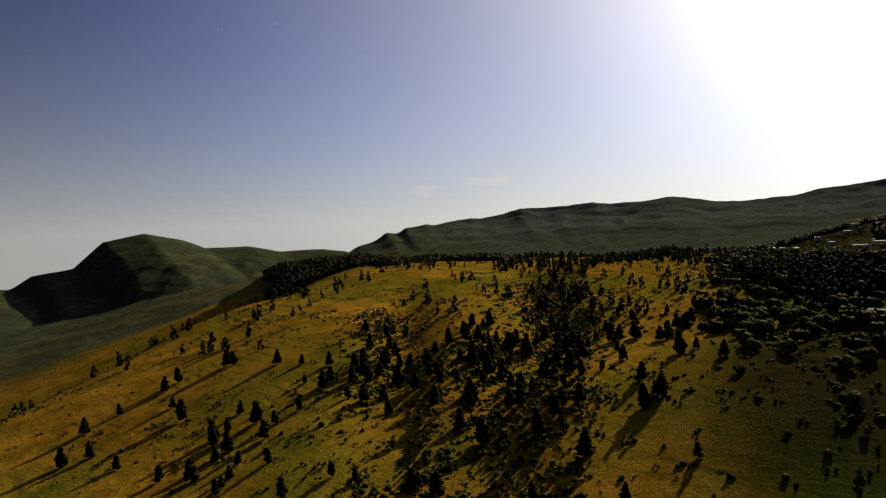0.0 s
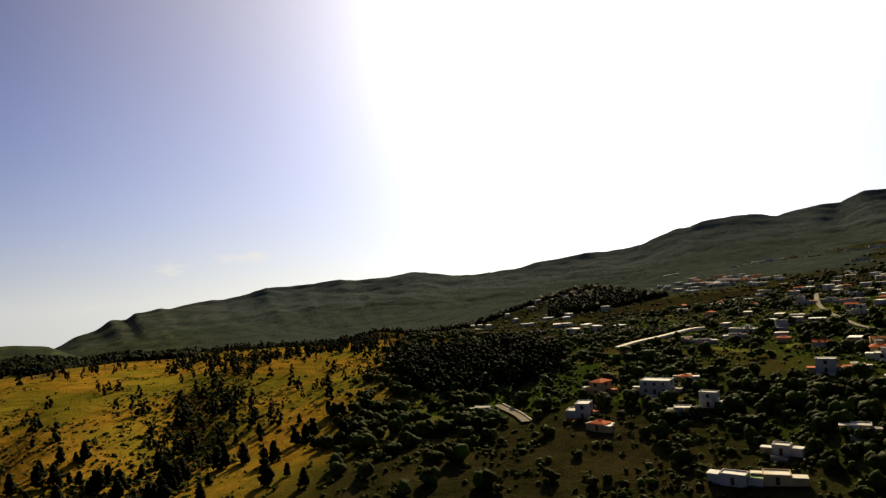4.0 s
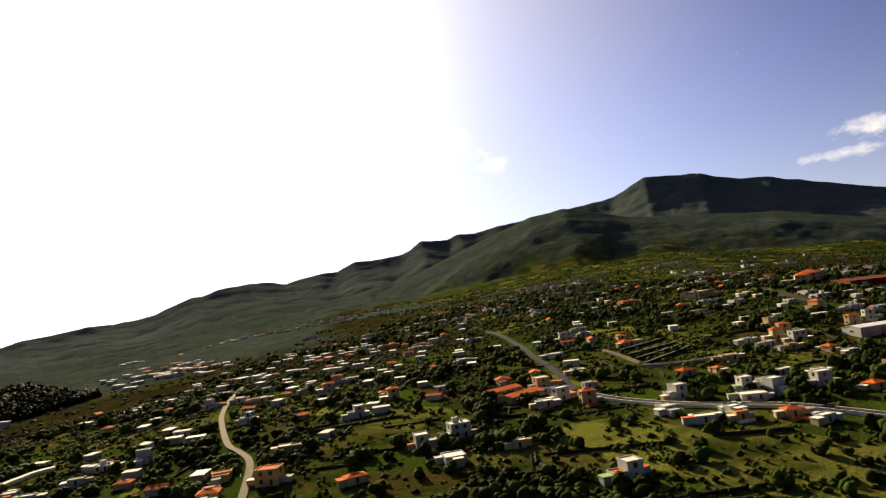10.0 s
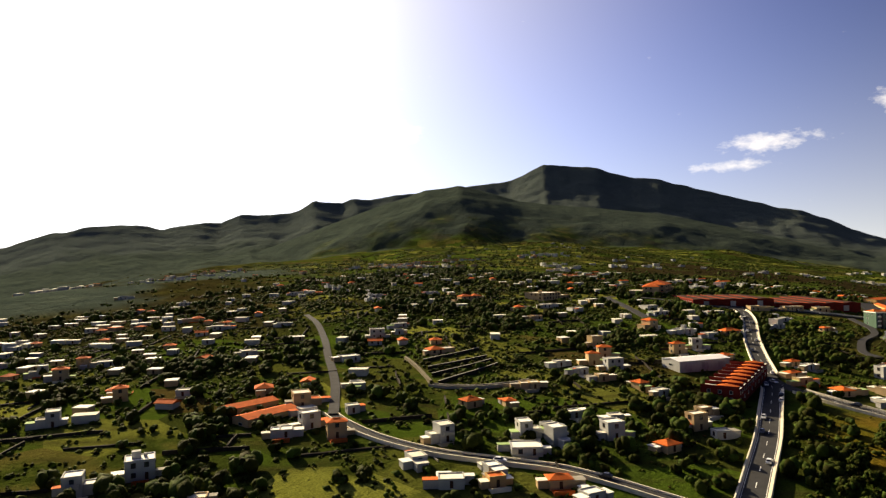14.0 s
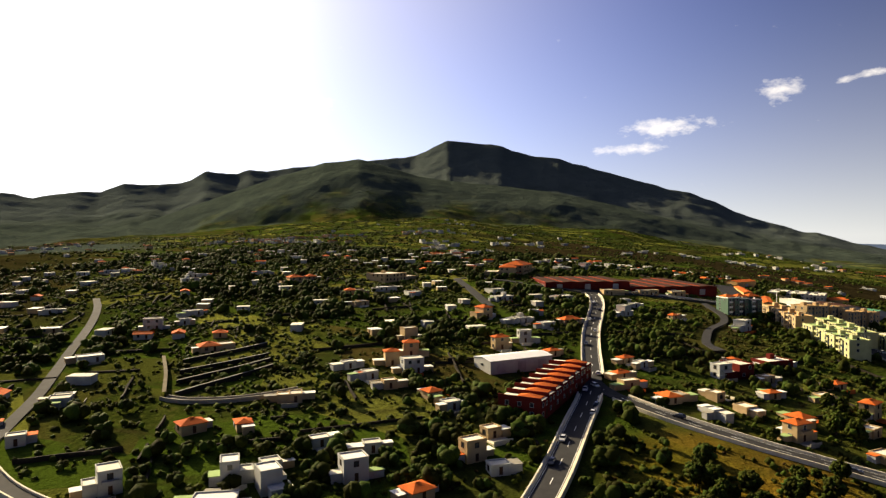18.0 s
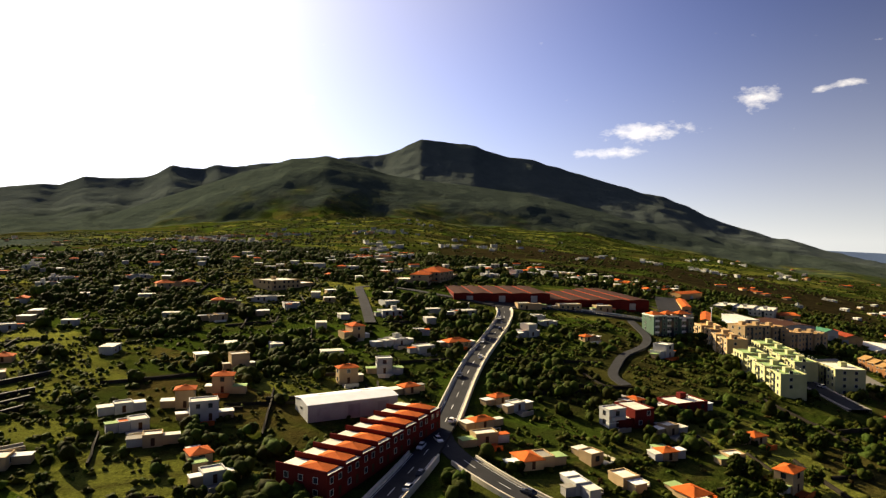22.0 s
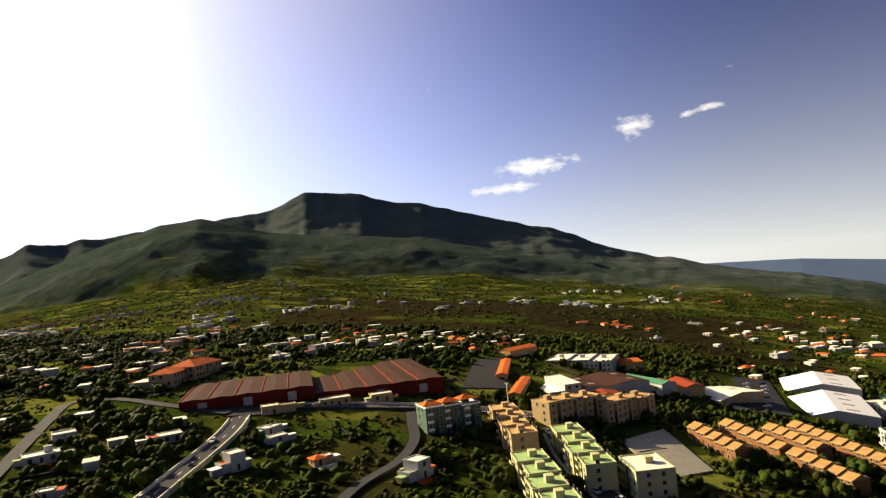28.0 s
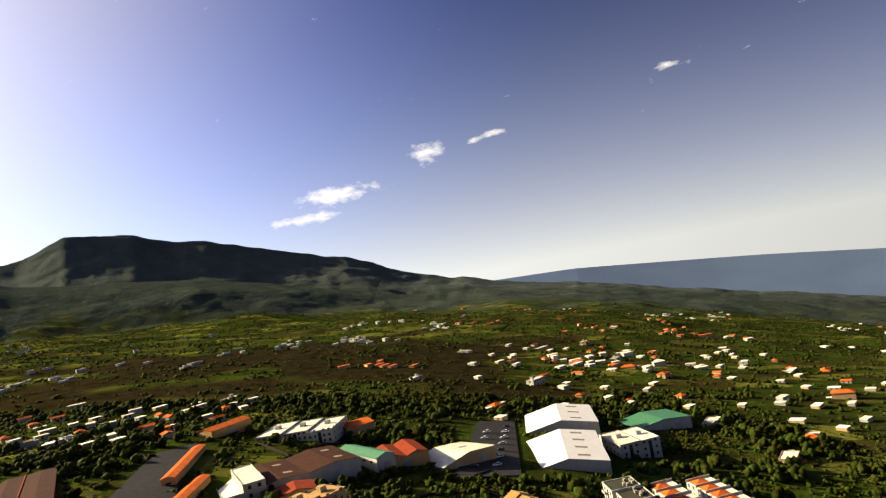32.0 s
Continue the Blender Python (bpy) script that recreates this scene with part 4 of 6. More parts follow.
def shed(x, y, rot, w, d, h, wall, roof_mat, label, bays=1, rise=1.6, along="y", name="industrial_shed", trim=None, doors=2):
    """Workshop with one or more gabled bays, each roof slope a sheet of its own, and wide doors."""
    rng = random.Random(int(x * 3 + y))
    ob = site(name, x, y, rot, w, d, label, "industrial building", "industrial buildings")
    part("wall", boxes((-w / 2, w / 2, -d / 2, d / 2, -5, h)), wall, ob)
    span = w if along == "y" else d
    length = d if along == "y" else w
    b = span / bays
    for i in range(bays):
        c = -span / 2 + b * (i + 0.5)
        for side in (-1, 1):
            bm = bmesh.new()
            e = c + side * (b / 2 + (0.25 if bays == 1 else -0.02))
            pts = [(c, -length / 2 - 0.3, h + rise), (e, -length / 2 - 0.3, h + 0.05), (e, length / 2 + 0.3, h + 0.05), (c, length / 2 + 0.3, h + rise)]
            lo = [bm.verts.new(p) for p in pts]
            hi = [bm.verts.new((p[0], p[1], p[2] + 0.15)) for p in pts]
            bm.faces.new(hi if side > 0 else hi[::-1])
            bm.faces.new(lo[::-1] if side > 0 else lo)
            for k in range(4):
                bm.faces.new((lo[k], lo[(k + 1) % 4], hi[(k + 1) % 4], hi[k]))
            bmesh.ops.recalc_face_normals(bm, faces=bm.faces)
            if along == "x":
                bmesh.ops.transform(bm, matrix=Matrix.Rotation(math.pi / 2, 4, "Z"), verts=bm.verts)
            part("roof_sheet", bm, roof_mat, ob)
        # gable ends
        for e in (-1, 1):
            bm = bmesh.new()
            yy = e * length / 2
            f = [bm.verts.new(p) for p in ((c - b / 2, yy, h), (c + b / 2, yy, h), (c, yy, h + rise))]
            g = [bm.verts.new((v.co.x, yy - e * 0.2, v.co.z)) for v in f]
            bm.faces.new(f)
            bm.faces.new(g[::-1])
            for k in range(3):
                bm.faces.new((f[k], g[k], g[(k + 1) % 3], f[(k + 1) % 3]))
            bmesh.ops.recalc_face_normals(bm, faces=bm.faces)
            if along == "x":
                bmesh.ops.transform(bm, matrix=Matrix.Rotation(math.pi / 2, 4, "Z"), verts=bm.verts)
            part("gable_wall", bm, wall, ob)
        if trim:
            bm = boxes((c - b / 2 - 0.25, c - b / 2 + 0.25, -length / 2 - 0.4, length / 2 + 0.4, h + 0.1, h + 0.6))
            if along == "x":
                bmesh.ops.transform(bm, matrix=Matrix.Rotation(math.pi / 2, 4, "Z"), verts=bm.verts)
            part("valley_wall", bm, trim, ob)
        if roof_mat in (WHITE_SHEET, BROWN_SHEET, FLAT) and name != "factory_hall":
            for q in range(max(1, int(length / 14))):
                t = -length / 2 + (q + 0.5) * length / max(1, int(length / 14))
                bm = boxes((c + b * 0.14, c + b * 0.30, t - 1.5, t + 1.5, 0, 0.06))
                sl = math.atan2(rise, b / 2)
                bmesh.ops.transform(bm, matrix=Matrix.Translation((c, 0, h + rise + 0.16)) @ Matrix.Rotation(sl, 4, "Y") @ Matrix.Translation((-c, 0, 0)), verts=bm.verts)
                if along == "x":
                    bmesh.ops.transform(bm, matrix=Matrix.Rotation(math.pi / 2, 4, "Z"), verts=bm.verts)
                part("skylight", bm, CONCRETE, ob)
    for k in range(doors):
        u = -w / 2 + w * (k + 0.5) / doors
        part("roller_door", boxes((u - 2, u + 2, -d / 2 - 0.06, -d / 2 + 0.02, 0.2, min(4.2, h - 1))), GREY_WALL, ob)
    facade(ob, -d / 2 + 2, d / 2 - 2, -w / 2, h - 3.6, 1, 3, -1, rng, wide=2.2, tall=0.9, step=6, skip=0.1)
    return ob

# ------------------------------------------------------------ roads
def spline(pts, step=4.0):
    """Evenly spaced places on a smooth line through the given ones."""
    p = [np.array(q, float) for q in pts]
    p = [2 * p[0] - p[1]] + p + [2 * p[-1] - p[-2]]
    out = []
    for a, b, c, d in zip(p, p[1:], p[2:], p[3:]):
        n = max(2, int(np.hypot(*(c - b)) / step))
        for k in range(n):
            t = k / n
            out.append(0.5 * (2 * b + (c - a) * t + (2 * a - 5 * b + 4 * c - d) * t * t + (3 * b - a - 3 * c + d) * t ** 3))
    out.append(p[-2])
    return np.array(out)


def normals(line):
    t = np.gradient(line, axis=0)
    t /= np.linalg.norm(t, axis=1)[:, None] + 1e-9
    return np.stack([-t[:, 1], t[:, 0]], 1)


def ribbon_z(line, half):
    """Road height: the land under it, evened out along the way."""
    n = normals(line)
    z = np.max([ground_z(*(line + n * o).T) for o in (-half, 0, half)], axis=0)
    k = np.ones(9) / 9
    return np.convolve(np.pad(z, 4, mode="edge"), k, "valid") + 0.45


def ribbon(bm, line, z, a, b, lift, thick):
    """A band between the offsets a and b of the line, with sides."""
    n = normals(line)
    rows = []
    for o, dz in ((a, lift - thick), (a, lift), (b, lift), (b, lift - thick)):
        q = line + n * o
        rows.append([bm.verts.new((x, y, h + dz)) for (x, y), h in zip(q, z)])
    for r, s in zip(rows, rows[1:]):
        for k in range(len(line) - 1):
            bm.faces.new((r[k], r[k + 1], s[k + 1], s[k]))
    bmesh.ops.recalc_face_normals(bm, faces=bm.faces)


ROAD_LINES = []
# mouths of side roads: no kerb, wall or line crosses them
MOUTHS = [(608, 97, 11.5), (811, 143, 13.0), (461, 90, 9.0), (829, 70, 6.0), (830, 10, 7.0)]


def runs(line, offset):
    """Stretches of a line, moved sideways, that keep clear of the road mouths."""
    q = line + normals(line) * offset
    ok = np.ones(len(line), bool)
    for x, y, r in MOUTHS:
        ok &= np.hypot(q[:, 0] - x, q[:, 1] - y) > r
    out, start = [], None
    for k in range(len(line) + 1):
        if k < len(line) and ok[k]:
            start = k if start is None else start
        elif start is not None:
            if k - start > 2:
                out.append((start, k))
            start = None
    return out



def road(pts, width, surface, label, wall=0.0, wall_mat=None, centre=False, pavement_w=0.0, lift=0.0, sides=(-1, 1), pave_mat=None):
    line = spline(pts)
    half = width / 2
    z = ribbon_z(line, half) + lift
    ROAD_LINES.append((line, half + pavement_w + 2.0))
    bm = bmesh.new()
    ribbon(bm, line, z, half, -half, 0, 1.6)
    me = bpy.data.meshes.new("road")
    bm.to_mesh(me)
    bm.free()
    me.materials.append(surface)
    ob = tagged(new("road", me), label, "road", kind="structure")
    for s in sides:
        if pavement_w:
            bm = bmesh.new()
            for a, b in runs(line, s * half):
                ribbon(bm, line[a:b], z[a:b], s * half, s * (half + pavement_w), 0.15, 1.7)
            part("pavement", bm, pave_mat or CONCRETE, ob, "raised pale concrete pavement")
        if wall:
            o = half + pavement_w
            bm = bmesh.new()
            for a, b in runs(line, s * o):
                ribbon(bm, line[a:b], z[a:b], s * o, s * (o + 0.45), wall, wall + 2.2)
            part("parapet_wall", bm, wall_mat or CONCRETE, ob, "low pale parapet wall beside the road")
    if centre:
        k = 1
        while k < len(line) - 2:
            bm = bmesh.new()
            ribbon(bm, line[k:k + 2], z[k:k + 2], 0.1, -0.1, 0.012, 0.01)
            part("lane_mark", bm, PAINT, ob)
            k += 3
        for s in (-1, 1):
            bm = bmesh.new()
            for a, b in runs(line, s * half):
                ribbon(bm, line[a:b], z[a:b], s * (half - 0.3), s * (half - 0.45), 0.012, 0.01)
            part("edge_line", bm, PAINT, ob)
    return line, z


MAIN = road([(466, 89), (496, 90), (528, 91), (566, 94), (596, 96.5), (622, 101), (661, 110), (696, 117), (730, 122), (760, 127), (788, 134), (806, 142)], 7.0, ASPHALT,
            "two-lane asphalt main road with pale pavements", wall=0.8, wall_mat=PALE_WALL, centre=True, pavement_w=0.6, pave_mat=PALE_WALL)
EAST = road([(812, 144), (816, 132), (821, 112), (826, 90), (831, 71), (838, 50), (842, 25), (842, 8)], 6.5, ASPHALT, "asphalt cross road with a pale wall", wall=0.8, wall_mat=PALE_WALL, centre=True, pavement_w=0.9, sides=(1,))
WESTR = road([(803, 146), (806, 162), (811, 187), (818, 210), (822, 232), (814, 243), (800, 236), (770, 216), (738, 195), (715, 180)], 5.5, ASPHALT, "asphalt road bending down past gardens", centre=False)
SIDE = road([(626, 103), (612, 98), (603, 90), (594, 77), (587, 62), (581, 45), (577, 28), (574, 8), (566, -18)], 6.5, ASPHALT, "asphalt side road with a pale edge wall", wall=0.7, wall_mat=PALE_WALL, centre=True, pavement_w=0.6)
LOW = road([(436, 30), (446, 62), (459, 88), (463, 112), (465, 140), (460, 160), (455, 182), (456, 205), (462, 226), (470, 242)], 4.2, ASPHALT,
           "narrow asphalt road with low white walls", wall=0.6, wall_mat=PALE_WALL)
road([(468, 238), (480, 248), (508, 273), (549, 315), (580, 346), (620, 390), (650, 430)], 4.2, ASPHALT, "narrow lane climbing between gardens")
LANE = road([(240, 188), (258, 212), (283, 247), (318, 291), (340, 322), (349, 345), (355, 365), (380, 414), (400, 448), (430, 490), (470, 540)], 3.1, TRACK, "pale concrete lane between the houses")
road([(827, 70), (810, 64), (790, 57), (768, 56), (745, 62), (725, 63), (708, 62), (696, 55)], 4.2, ASPHALT, "dark curving lane through scrub")
STREET = road([(831, 9), (791, -2), (763, -14), (730, -29)], 7.0, ASPHALT, "asphalt street between apartment blocks", pavement_w=1.2)
road([(139, 340), (140, 330), (142, 316), (142, 302)], 4.0, TRACK, "pale track past a farm house", wall=0.5, wall_mat=PALE_WALL, sides=(1,))
road([(558, 268), (540, 247), (521, 227)], 1.3, TRACK, "pale sloping wall top along a terrace", lift=1.5)
road([(521, 227), (521, 218), (527, 206), (537, 196), (548, 190)], 3.0, CONCRETE, "curving concrete lane below a terrace", wall=0.6)


def slab(name, pts, material, label, lift=0.25, category="yard"):
    """A paved quadrilateral laid over the land, with a skirt let into it."""
    n = 9
    bm = bmesh.new()
    p = [Vector(q) for q in pts]
    grid = []
    for i in range(n):
        row = []
        for j in range(n):
            u, v = i / (n - 1), j / (n - 1)
            q = (p[0] * (1 - u) + p[1] * u) * (1 - v) + (p[3] * (1 - u) + p[2] * u) * v
            row.append(bm.verts.new((q.x, q.y, gz(q.x, q.y) + lift)))
        grid.append(row)
    for i in range(n - 1):
        for j in range(n - 1):
            bm.faces.new((grid[i][j], grid[i + 1][j], grid[i + 1][j + 1], grid[i][j + 1]))
    rim = [e for e in bm.edges if e.is_boundary]
    low = bmesh.ops.extrude_edge_only(bm, edges=rim)["geom"]
    for g in low:
        if isinstance(g, bmesh.types.BMVert):
            g.co.z -= 2.5
    bmesh.ops.recalc_face_normals(bm, faces=bm.faces)
    me = bpy.data.meshes.new(name)
    bm.to_mesh(me)
    bm.free()
    me.materials.append(material)
    return tagged(new(name, me), label, category, kind="structure")


slab("pavement", [(787, -35), (824, -20), (850, -38), (804, -52)], CONCRETE, "pale paved square between the apartment blocks", lift=0.5)
slab("pavement", [(960, 68), (981, 55), (890, 34), (876, 58)], ASPHALT, "dark asphalt school yard", lift=0.5)
slab("pavement", [(1042, -97), (1047, -120), (922, -106), (918, -76)], ASPHALT, "asphalt car park beside a hangar", lift=0.5)
slab("pavement", [(729, -35), (747, -45), (735, -56), (721, -41)], mat("red_court_coat", (0.38, 0.07, 0.03), spread=0.2), "red sports court with a pale border", lift=0.5)
WALL_TOP = road([(228, 404), (246, 416), (265, 422), (291, 432), (300, 430)], 4.0, PALE_WALL, "long pale retaining wall along a slope", lift=3.2)

slab("road", [(799, 145), (805, 132), (824, 139), (815, 157)], ASPHALT, "asphalt road junction", lift=0.62, category="road")


def terrace_wall(a, b, label):
    """A dry-stone terrace wall with a pale coping, following the land."""
    t = np.linspace(0, 1, 9)
    line = np.stack([a[0] + (b[0] - a[0]) * t, a[1] + (b[1] - a[1]) * t], 1)
    z = ground_z(*line.T)
    bm = bmesh.new()
    ribbon(bm, line, z, 0.3, -0.3, 1.5, 3.0)
    me = bpy.data.meshes.new("terrace_wall")
    bm.to_mesh(me)
    bm.free()
    me.materials.append(LAVA_STONE)
    ob = tagged(new("terrace_wall", me), label, "wall", "terrace walls")
    bm = bmesh.new()
    ribbon(bm, line, z, 0.36, -0.36, 1.66, 0.16)
    part("coping", bm, CONCRETE, ob, "pale concrete coping")


for a, b in (((544, 244), (579, 230)), ((524, 225), (566, 217)), ((556, 255), (594, 243)), ((534, 235), (573, 224))):
    terrace_wall(a, b, "dark stone terrace wall with a pale coping")

# ------------------------------------------------------------ cars
def car_model(paint, label):
    root = tagged(new("car"), label, "car", "cars on the roads")
    bm = bmesh.new()
    prof = [(-2.1, 0.35), (2.1, 0.35), (2.15, 0.75), (1.2, 0.95), (-2.0, 1.0), (-2.15, 0.7)]
    a = [bm.verts.new((x, -0.85, z)) for x, z in prof]
    b = [bm.verts.new((x, 0.85, z)) for x, z in prof]
    bm.faces.new(a)
    bm.faces.new(b[::-1])
    for k in range(6):
        bm.faces.new((a[k], b[k], b[(k + 1) % 6], a[(k + 1) % 6]))
    bmesh.ops.recalc_face_normals(bm, faces=bm.faces)
    part("body", bm, paint, root)
    bm = bmesh.new()
    prof = [(-1.9, 0.98), (1.05, 0.95), (0.35, 1.42), (-1.4, 1.45)]
    a = [bm.verts.new((x, -0.76 if z < 1.2 else -0.62, z)) for x, z in prof]
    b = [bm.verts.new((x, 0.76 if z < 1.2 else 0.62, z)) for x, z in prof]
    bm.faces.new(a)
    bm.faces.new(b[::-1])
    for k in range(4):
        bm.faces.new((a[k], b[k], b[(k + 1) % 4], a[(k + 1) % 4]))
    bmesh.ops.recalc_face_normals(bm, faces=bm.faces)
    part("cabin", bm, GLASS, root, "dark glazed car cabin")
    part("roof", boxes((-1.38, 0.33, -0.6, 0.6, 1.43, 1.5)), paint, root)
    for x in (-1.3, 1.35):
        for y in (-0.8, 0.8):
            bm = bmesh.new()
            bmesh.ops.create_cone(bm, cap_ends=True, segments=12, radius1=0.32, radius2=0.32, depth=0.22, matrix=Matrix.Translation((x, y, 0.32)) @ Matrix.Rotation(math.pi / 2, 4, "X"))
            part("wheel", bm, SHARED["tyre"], root)
    return root


SHARED["tyre"] = mat("tyre_rubber", (0.02, 0.02, 0.02), spread=0.2)
CARS = [car_model(mat("white_car_paint", (0.75, 0.75, 0.74), rough=0.25, spread=0.05, bump=0), "white hatchback car on the asphalt"),
        car_model(mat("dark_car_paint", (0.03, 0.035, 0.045), rough=0.25, spread=0.1, bump=0), "dark blue car on the asphalt"),
        car_model(mat("silver_car_paint", (0.45, 0.46, 0.47), rough=0.3, spread=0.05, bump=0), "silver grey car on the asphalt")]
used = set()


def park(k, x, y, z, rot):
    m = pose(x, y, z, 0, 0, rot)
    if k in used:
        copy_thing(CARS[k], m)
    else:
        CARS[k].matrix_basis = m
        used.add(k)


def drive(way, at, side, k):
    """A car in its lane, some way along a road."""
    line, z = way
    i = int(at * (len(line) - 2))
    d = line[i + 1] - line[i]
    d = d / np.linalg.norm(d)
    p = line[i] + np.array([-d[1], d[0]]) * side
    park(k, p[0], p[1], z[i] + 0.01, math.degrees(math.atan2(d[1], d[0])) + (180 if side > 0 else 0))


for at, side, k in ((0.12, -2.1, 0), (0.2, 2.1, 1), (0.26, 2.1, 2), (0.33, -3.6, 0), (0.36, -3.6, 1), (0.40, 2.1, 0), (0.47, -2.1, 0), (0.60, 2.1, 1), (0.68, -2.1, 0), (0.75, 2.1, 2), (0.83, -2.1, 1), (0.9, 2.1, 0)):
    drive(MAIN, at, side, k)
for at, side, k in ((0.1, -1.9, 1), (0.35, 1.9, 0), (0.7, -1.9, 2), (0.88, 1.9, 1)):
    drive(EAST, at, side, k)
for at, side, k in ((0.15, -1.8, 0), (0.4, 1.8, 1), (0.8, -1.8, 1)):
    drive(SIDE, at, side, k)
for at, side, k in ((0.12, 1.4, 0), (0.5, -1.4, 1), (0.66, 1.4, 0)):
    drive(LOW, at, side, k)
prng = random.Random(5)
for i in range(8):
    drive(STREET, 0.08 + 0.1 * i, 2.3 if i % 3 else -2.3, prng.randrange(3))
for i in range(7):
    for j in range(2):
        if prng.random() < 0.75:
            x, y = 934 + i * 15 + j * 3, -86 - i * 2.6 - j * 11
            park(prng.randrange(3), x, y, gz(x, y) + 0.56, 70 + prng.uniform(-6, 6))


# ------------------------------------------------------------ town: larger buildings
PALE_GREEN = mat("pale_green_render", (0.44, 0.43, 0.22), spread=0.18)
DARK_GREEN = mat("dark_green_render", (0.085, 0.14, 0.10), spread=0.2)
BRICK_WALL = mat("brown_brick", (0.24, 0.11, 0.045), spread=0.25, grain=6)
TAN_TILE = mat("tan_roof_tile", (0.37, 0.215, 0.08), spread=0.25, grain=4)
PALE = (WHITE, "flat", FLAT, "white rendered house with a pale flat roof and parapet")
VILLA = (WHITE, "flat", BRIGHT, "white rendered house with a flat white roof terrace")
TILED = (CREAM, "hip", TILE, "cream rendered house under a hipped orange tile roof")
SANDY = (CREAM, "flat", FLAT, "cream rendered house with a flat pale roof")
WARM = (OCHRE, "flat", TILE, "ochre rendered house with a reddish roof terrace")
CRIMSON = (RED_WALL, "flat", FLAT, "dark red rendered house with a flat white roof")
HALL = (CREAM, "flat", FLAT, "cream public building with a flat roof")
STEPPED = (WHITE, "flat", FLAT, "stepped white workshop building with roof terraces")
SCHOOL = (CREAM, "hip", TILE, "cream school building with a wide orange tile roof", 0, "school")
apartments(811, 48, -53, 27.0, 13.0, 13.0, DARK_GREEN, FLAT, "dark green four-storey apartment block with white balconies and orange dormers", 3, dormers=True, trim=BRIGHT)
apartments(809, 22, -161, 52.0, 12.0, 12.0, CREAM, OCHRE, "ochre four-storey apartment block with a flat tan roof", 4)
apartments(846, 2, -46, 34.0, 14.0, 13.0, CREAM, OCHRE, "ochre four-storey apartment block with a flat tan roof", 3)
apartments(862, -21, -43, 35.0, 14.0, 12.0, CREAM, OCHRE, "ochre four-storey apartment block with a flat tan roof", 3)
apartments(787, -6, -163, 54.0, 12.0, 12.0, PALE_GREEN, FLAT_GREEN, "pale green stepped apartment block with green flat roofs", 4)
apartments(748, 3, -161, 52.0, 12.0, 12.0, PALE_GREEN, FLAT_GREEN, "pale green stepped apartment block with green flat roofs", 4)
apartments(770, -28, -163, 20.0, 14.0, 12.0, PALE_GREEN, FLAT, "pale green apartment block with a grey flat roof", 1)
terrace_row(833, -58, -151, 30.0, 7.6, 5.0, BRICK_WALL, TAN_TILE, "brown brick terrace house under a tan tiled gable roof", 6.0, "gable", "brown terrace houses")
terrace_row(846, -74, -151, 36.0, 7.6, 5.0, BRICK_WALL, TAN_TILE, "brown brick terrace house under a tan tiled gable roof", 6.0, "gable", "brown terrace houses")
terrace_row(854, -91, -151, 30.0, 7.6, 5.0, BRICK_WALL, TAN_TILE, "brown brick terrace house under a tan tiled gable roof", 6.0, "gable", "brown terrace houses")
terrace_row(858, -110, -151, 54.0, 7.6, 5.0, BRICK_WALL, TAN_TILE, "brown brick terrace house under a tan tiled gable roof", 6.0, "gable", "brown terrace houses")
terrace_row(816, -92, -151, 30.0, 7.6, 5.0, BRICK_WALL, TAN_TILE, "brown brick terrace house under a tan tiled gable roof", 6.0, "gable", "brown terrace houses")
apartments(860, -141, -178, 66.0, 13.0, 11.0, WHITE, BARE, "long white apartment building with a dark flat roof", 5)
terrace_row(872, -163, -174, 56.0, 11.0, 5.4, WHITE, TILE, "white terrace house with an orange tiled roof and fire wall", 8.0, "hip", "white terrace houses")
terrace_row(872, -183, -174, 72.0, 11.0, 5.4, WHITE, TILE, "white terrace house with an orange tiled roof and fire wall", 8.0, "hip", "white terrace houses")
shed(962, -134, -98, 38.0, 56.0, 6.4, WHITE, WHITE_SHEET, "large white hangar with a low-pitched white sheet roof", bays=1, rise=4.0, doors=1, name="hangar")
shed(1030, -146, -98, 42.0, 46.0, 9.6, WHITE, WHITE_SHEET, "taller white hangar behind with a wide white sheet roof", bays=1, rise=4.4, doors=0, name="hangar")
shed(950, -77, -51, 33.8, 26.0, 5.2, CREAM, FLAT, "cream workshop with a pale yellow sheet roof", rise=2.2)
shed(1047, -208, -78, 38.1, 28.0, 6.0, WHITE, GREEN_SHEET, "white warehouse with a green sheet roof", rise=2.4)
apartments(977, -172, -82, 25.4, 30.0, 11.0, WHITE, FLAT, "white three-storey commercial building with a flat roof", 2)
apartments(1000, 3, -99, 48.0, 34.0, 9.0, WHITE, FLAT, "long white two-part industrial office with a cream roof", 3)
shed(926, -7, -63, 46.6, 38.0, 6.8, WHITE, BROWN_SHEET, "white workshop hall with a brown sheet roof", bays=2, rise=1.4)
shed(944, -36, -55, 9.7, 38.0, 6.8, WHITE, GREEN_SHEET, "narrow white workshop with a green sheet roof", doors=1)
house(905, 13, -66, 17.0, 34.0, 6.5, *STEPPED)
shed(892, -13, -73, 15.1, 14.0, 4.5, OCHRE, RED_SHEET, "workshop with a bright red sheet roof", bays=1, doors=1)
shed(950, -52, -74, 21.5, 28.0, 6.0, OCHRE, RED_SHEET, "workshop with a bright red sheet roof", bays=2, doors=1)
shed(1009, -25, -64, 15.9, 18.0, 6.8, OCHRE, TILE, "ochre barn with an orange roof", along="x", doors=1)
shed(938, 46, 7, 61.7, 6.0, 3.2, OCHRE, TILE, "long low shed with an orange tiled roof", along="x", rise=0.9, doors=0)
shed(891, 30, 1, 47.8, 6.0, 3.2, OCHRE, TILE, "long low shed with an orange tiled roof", along="x", rise=0.9, doors=0)
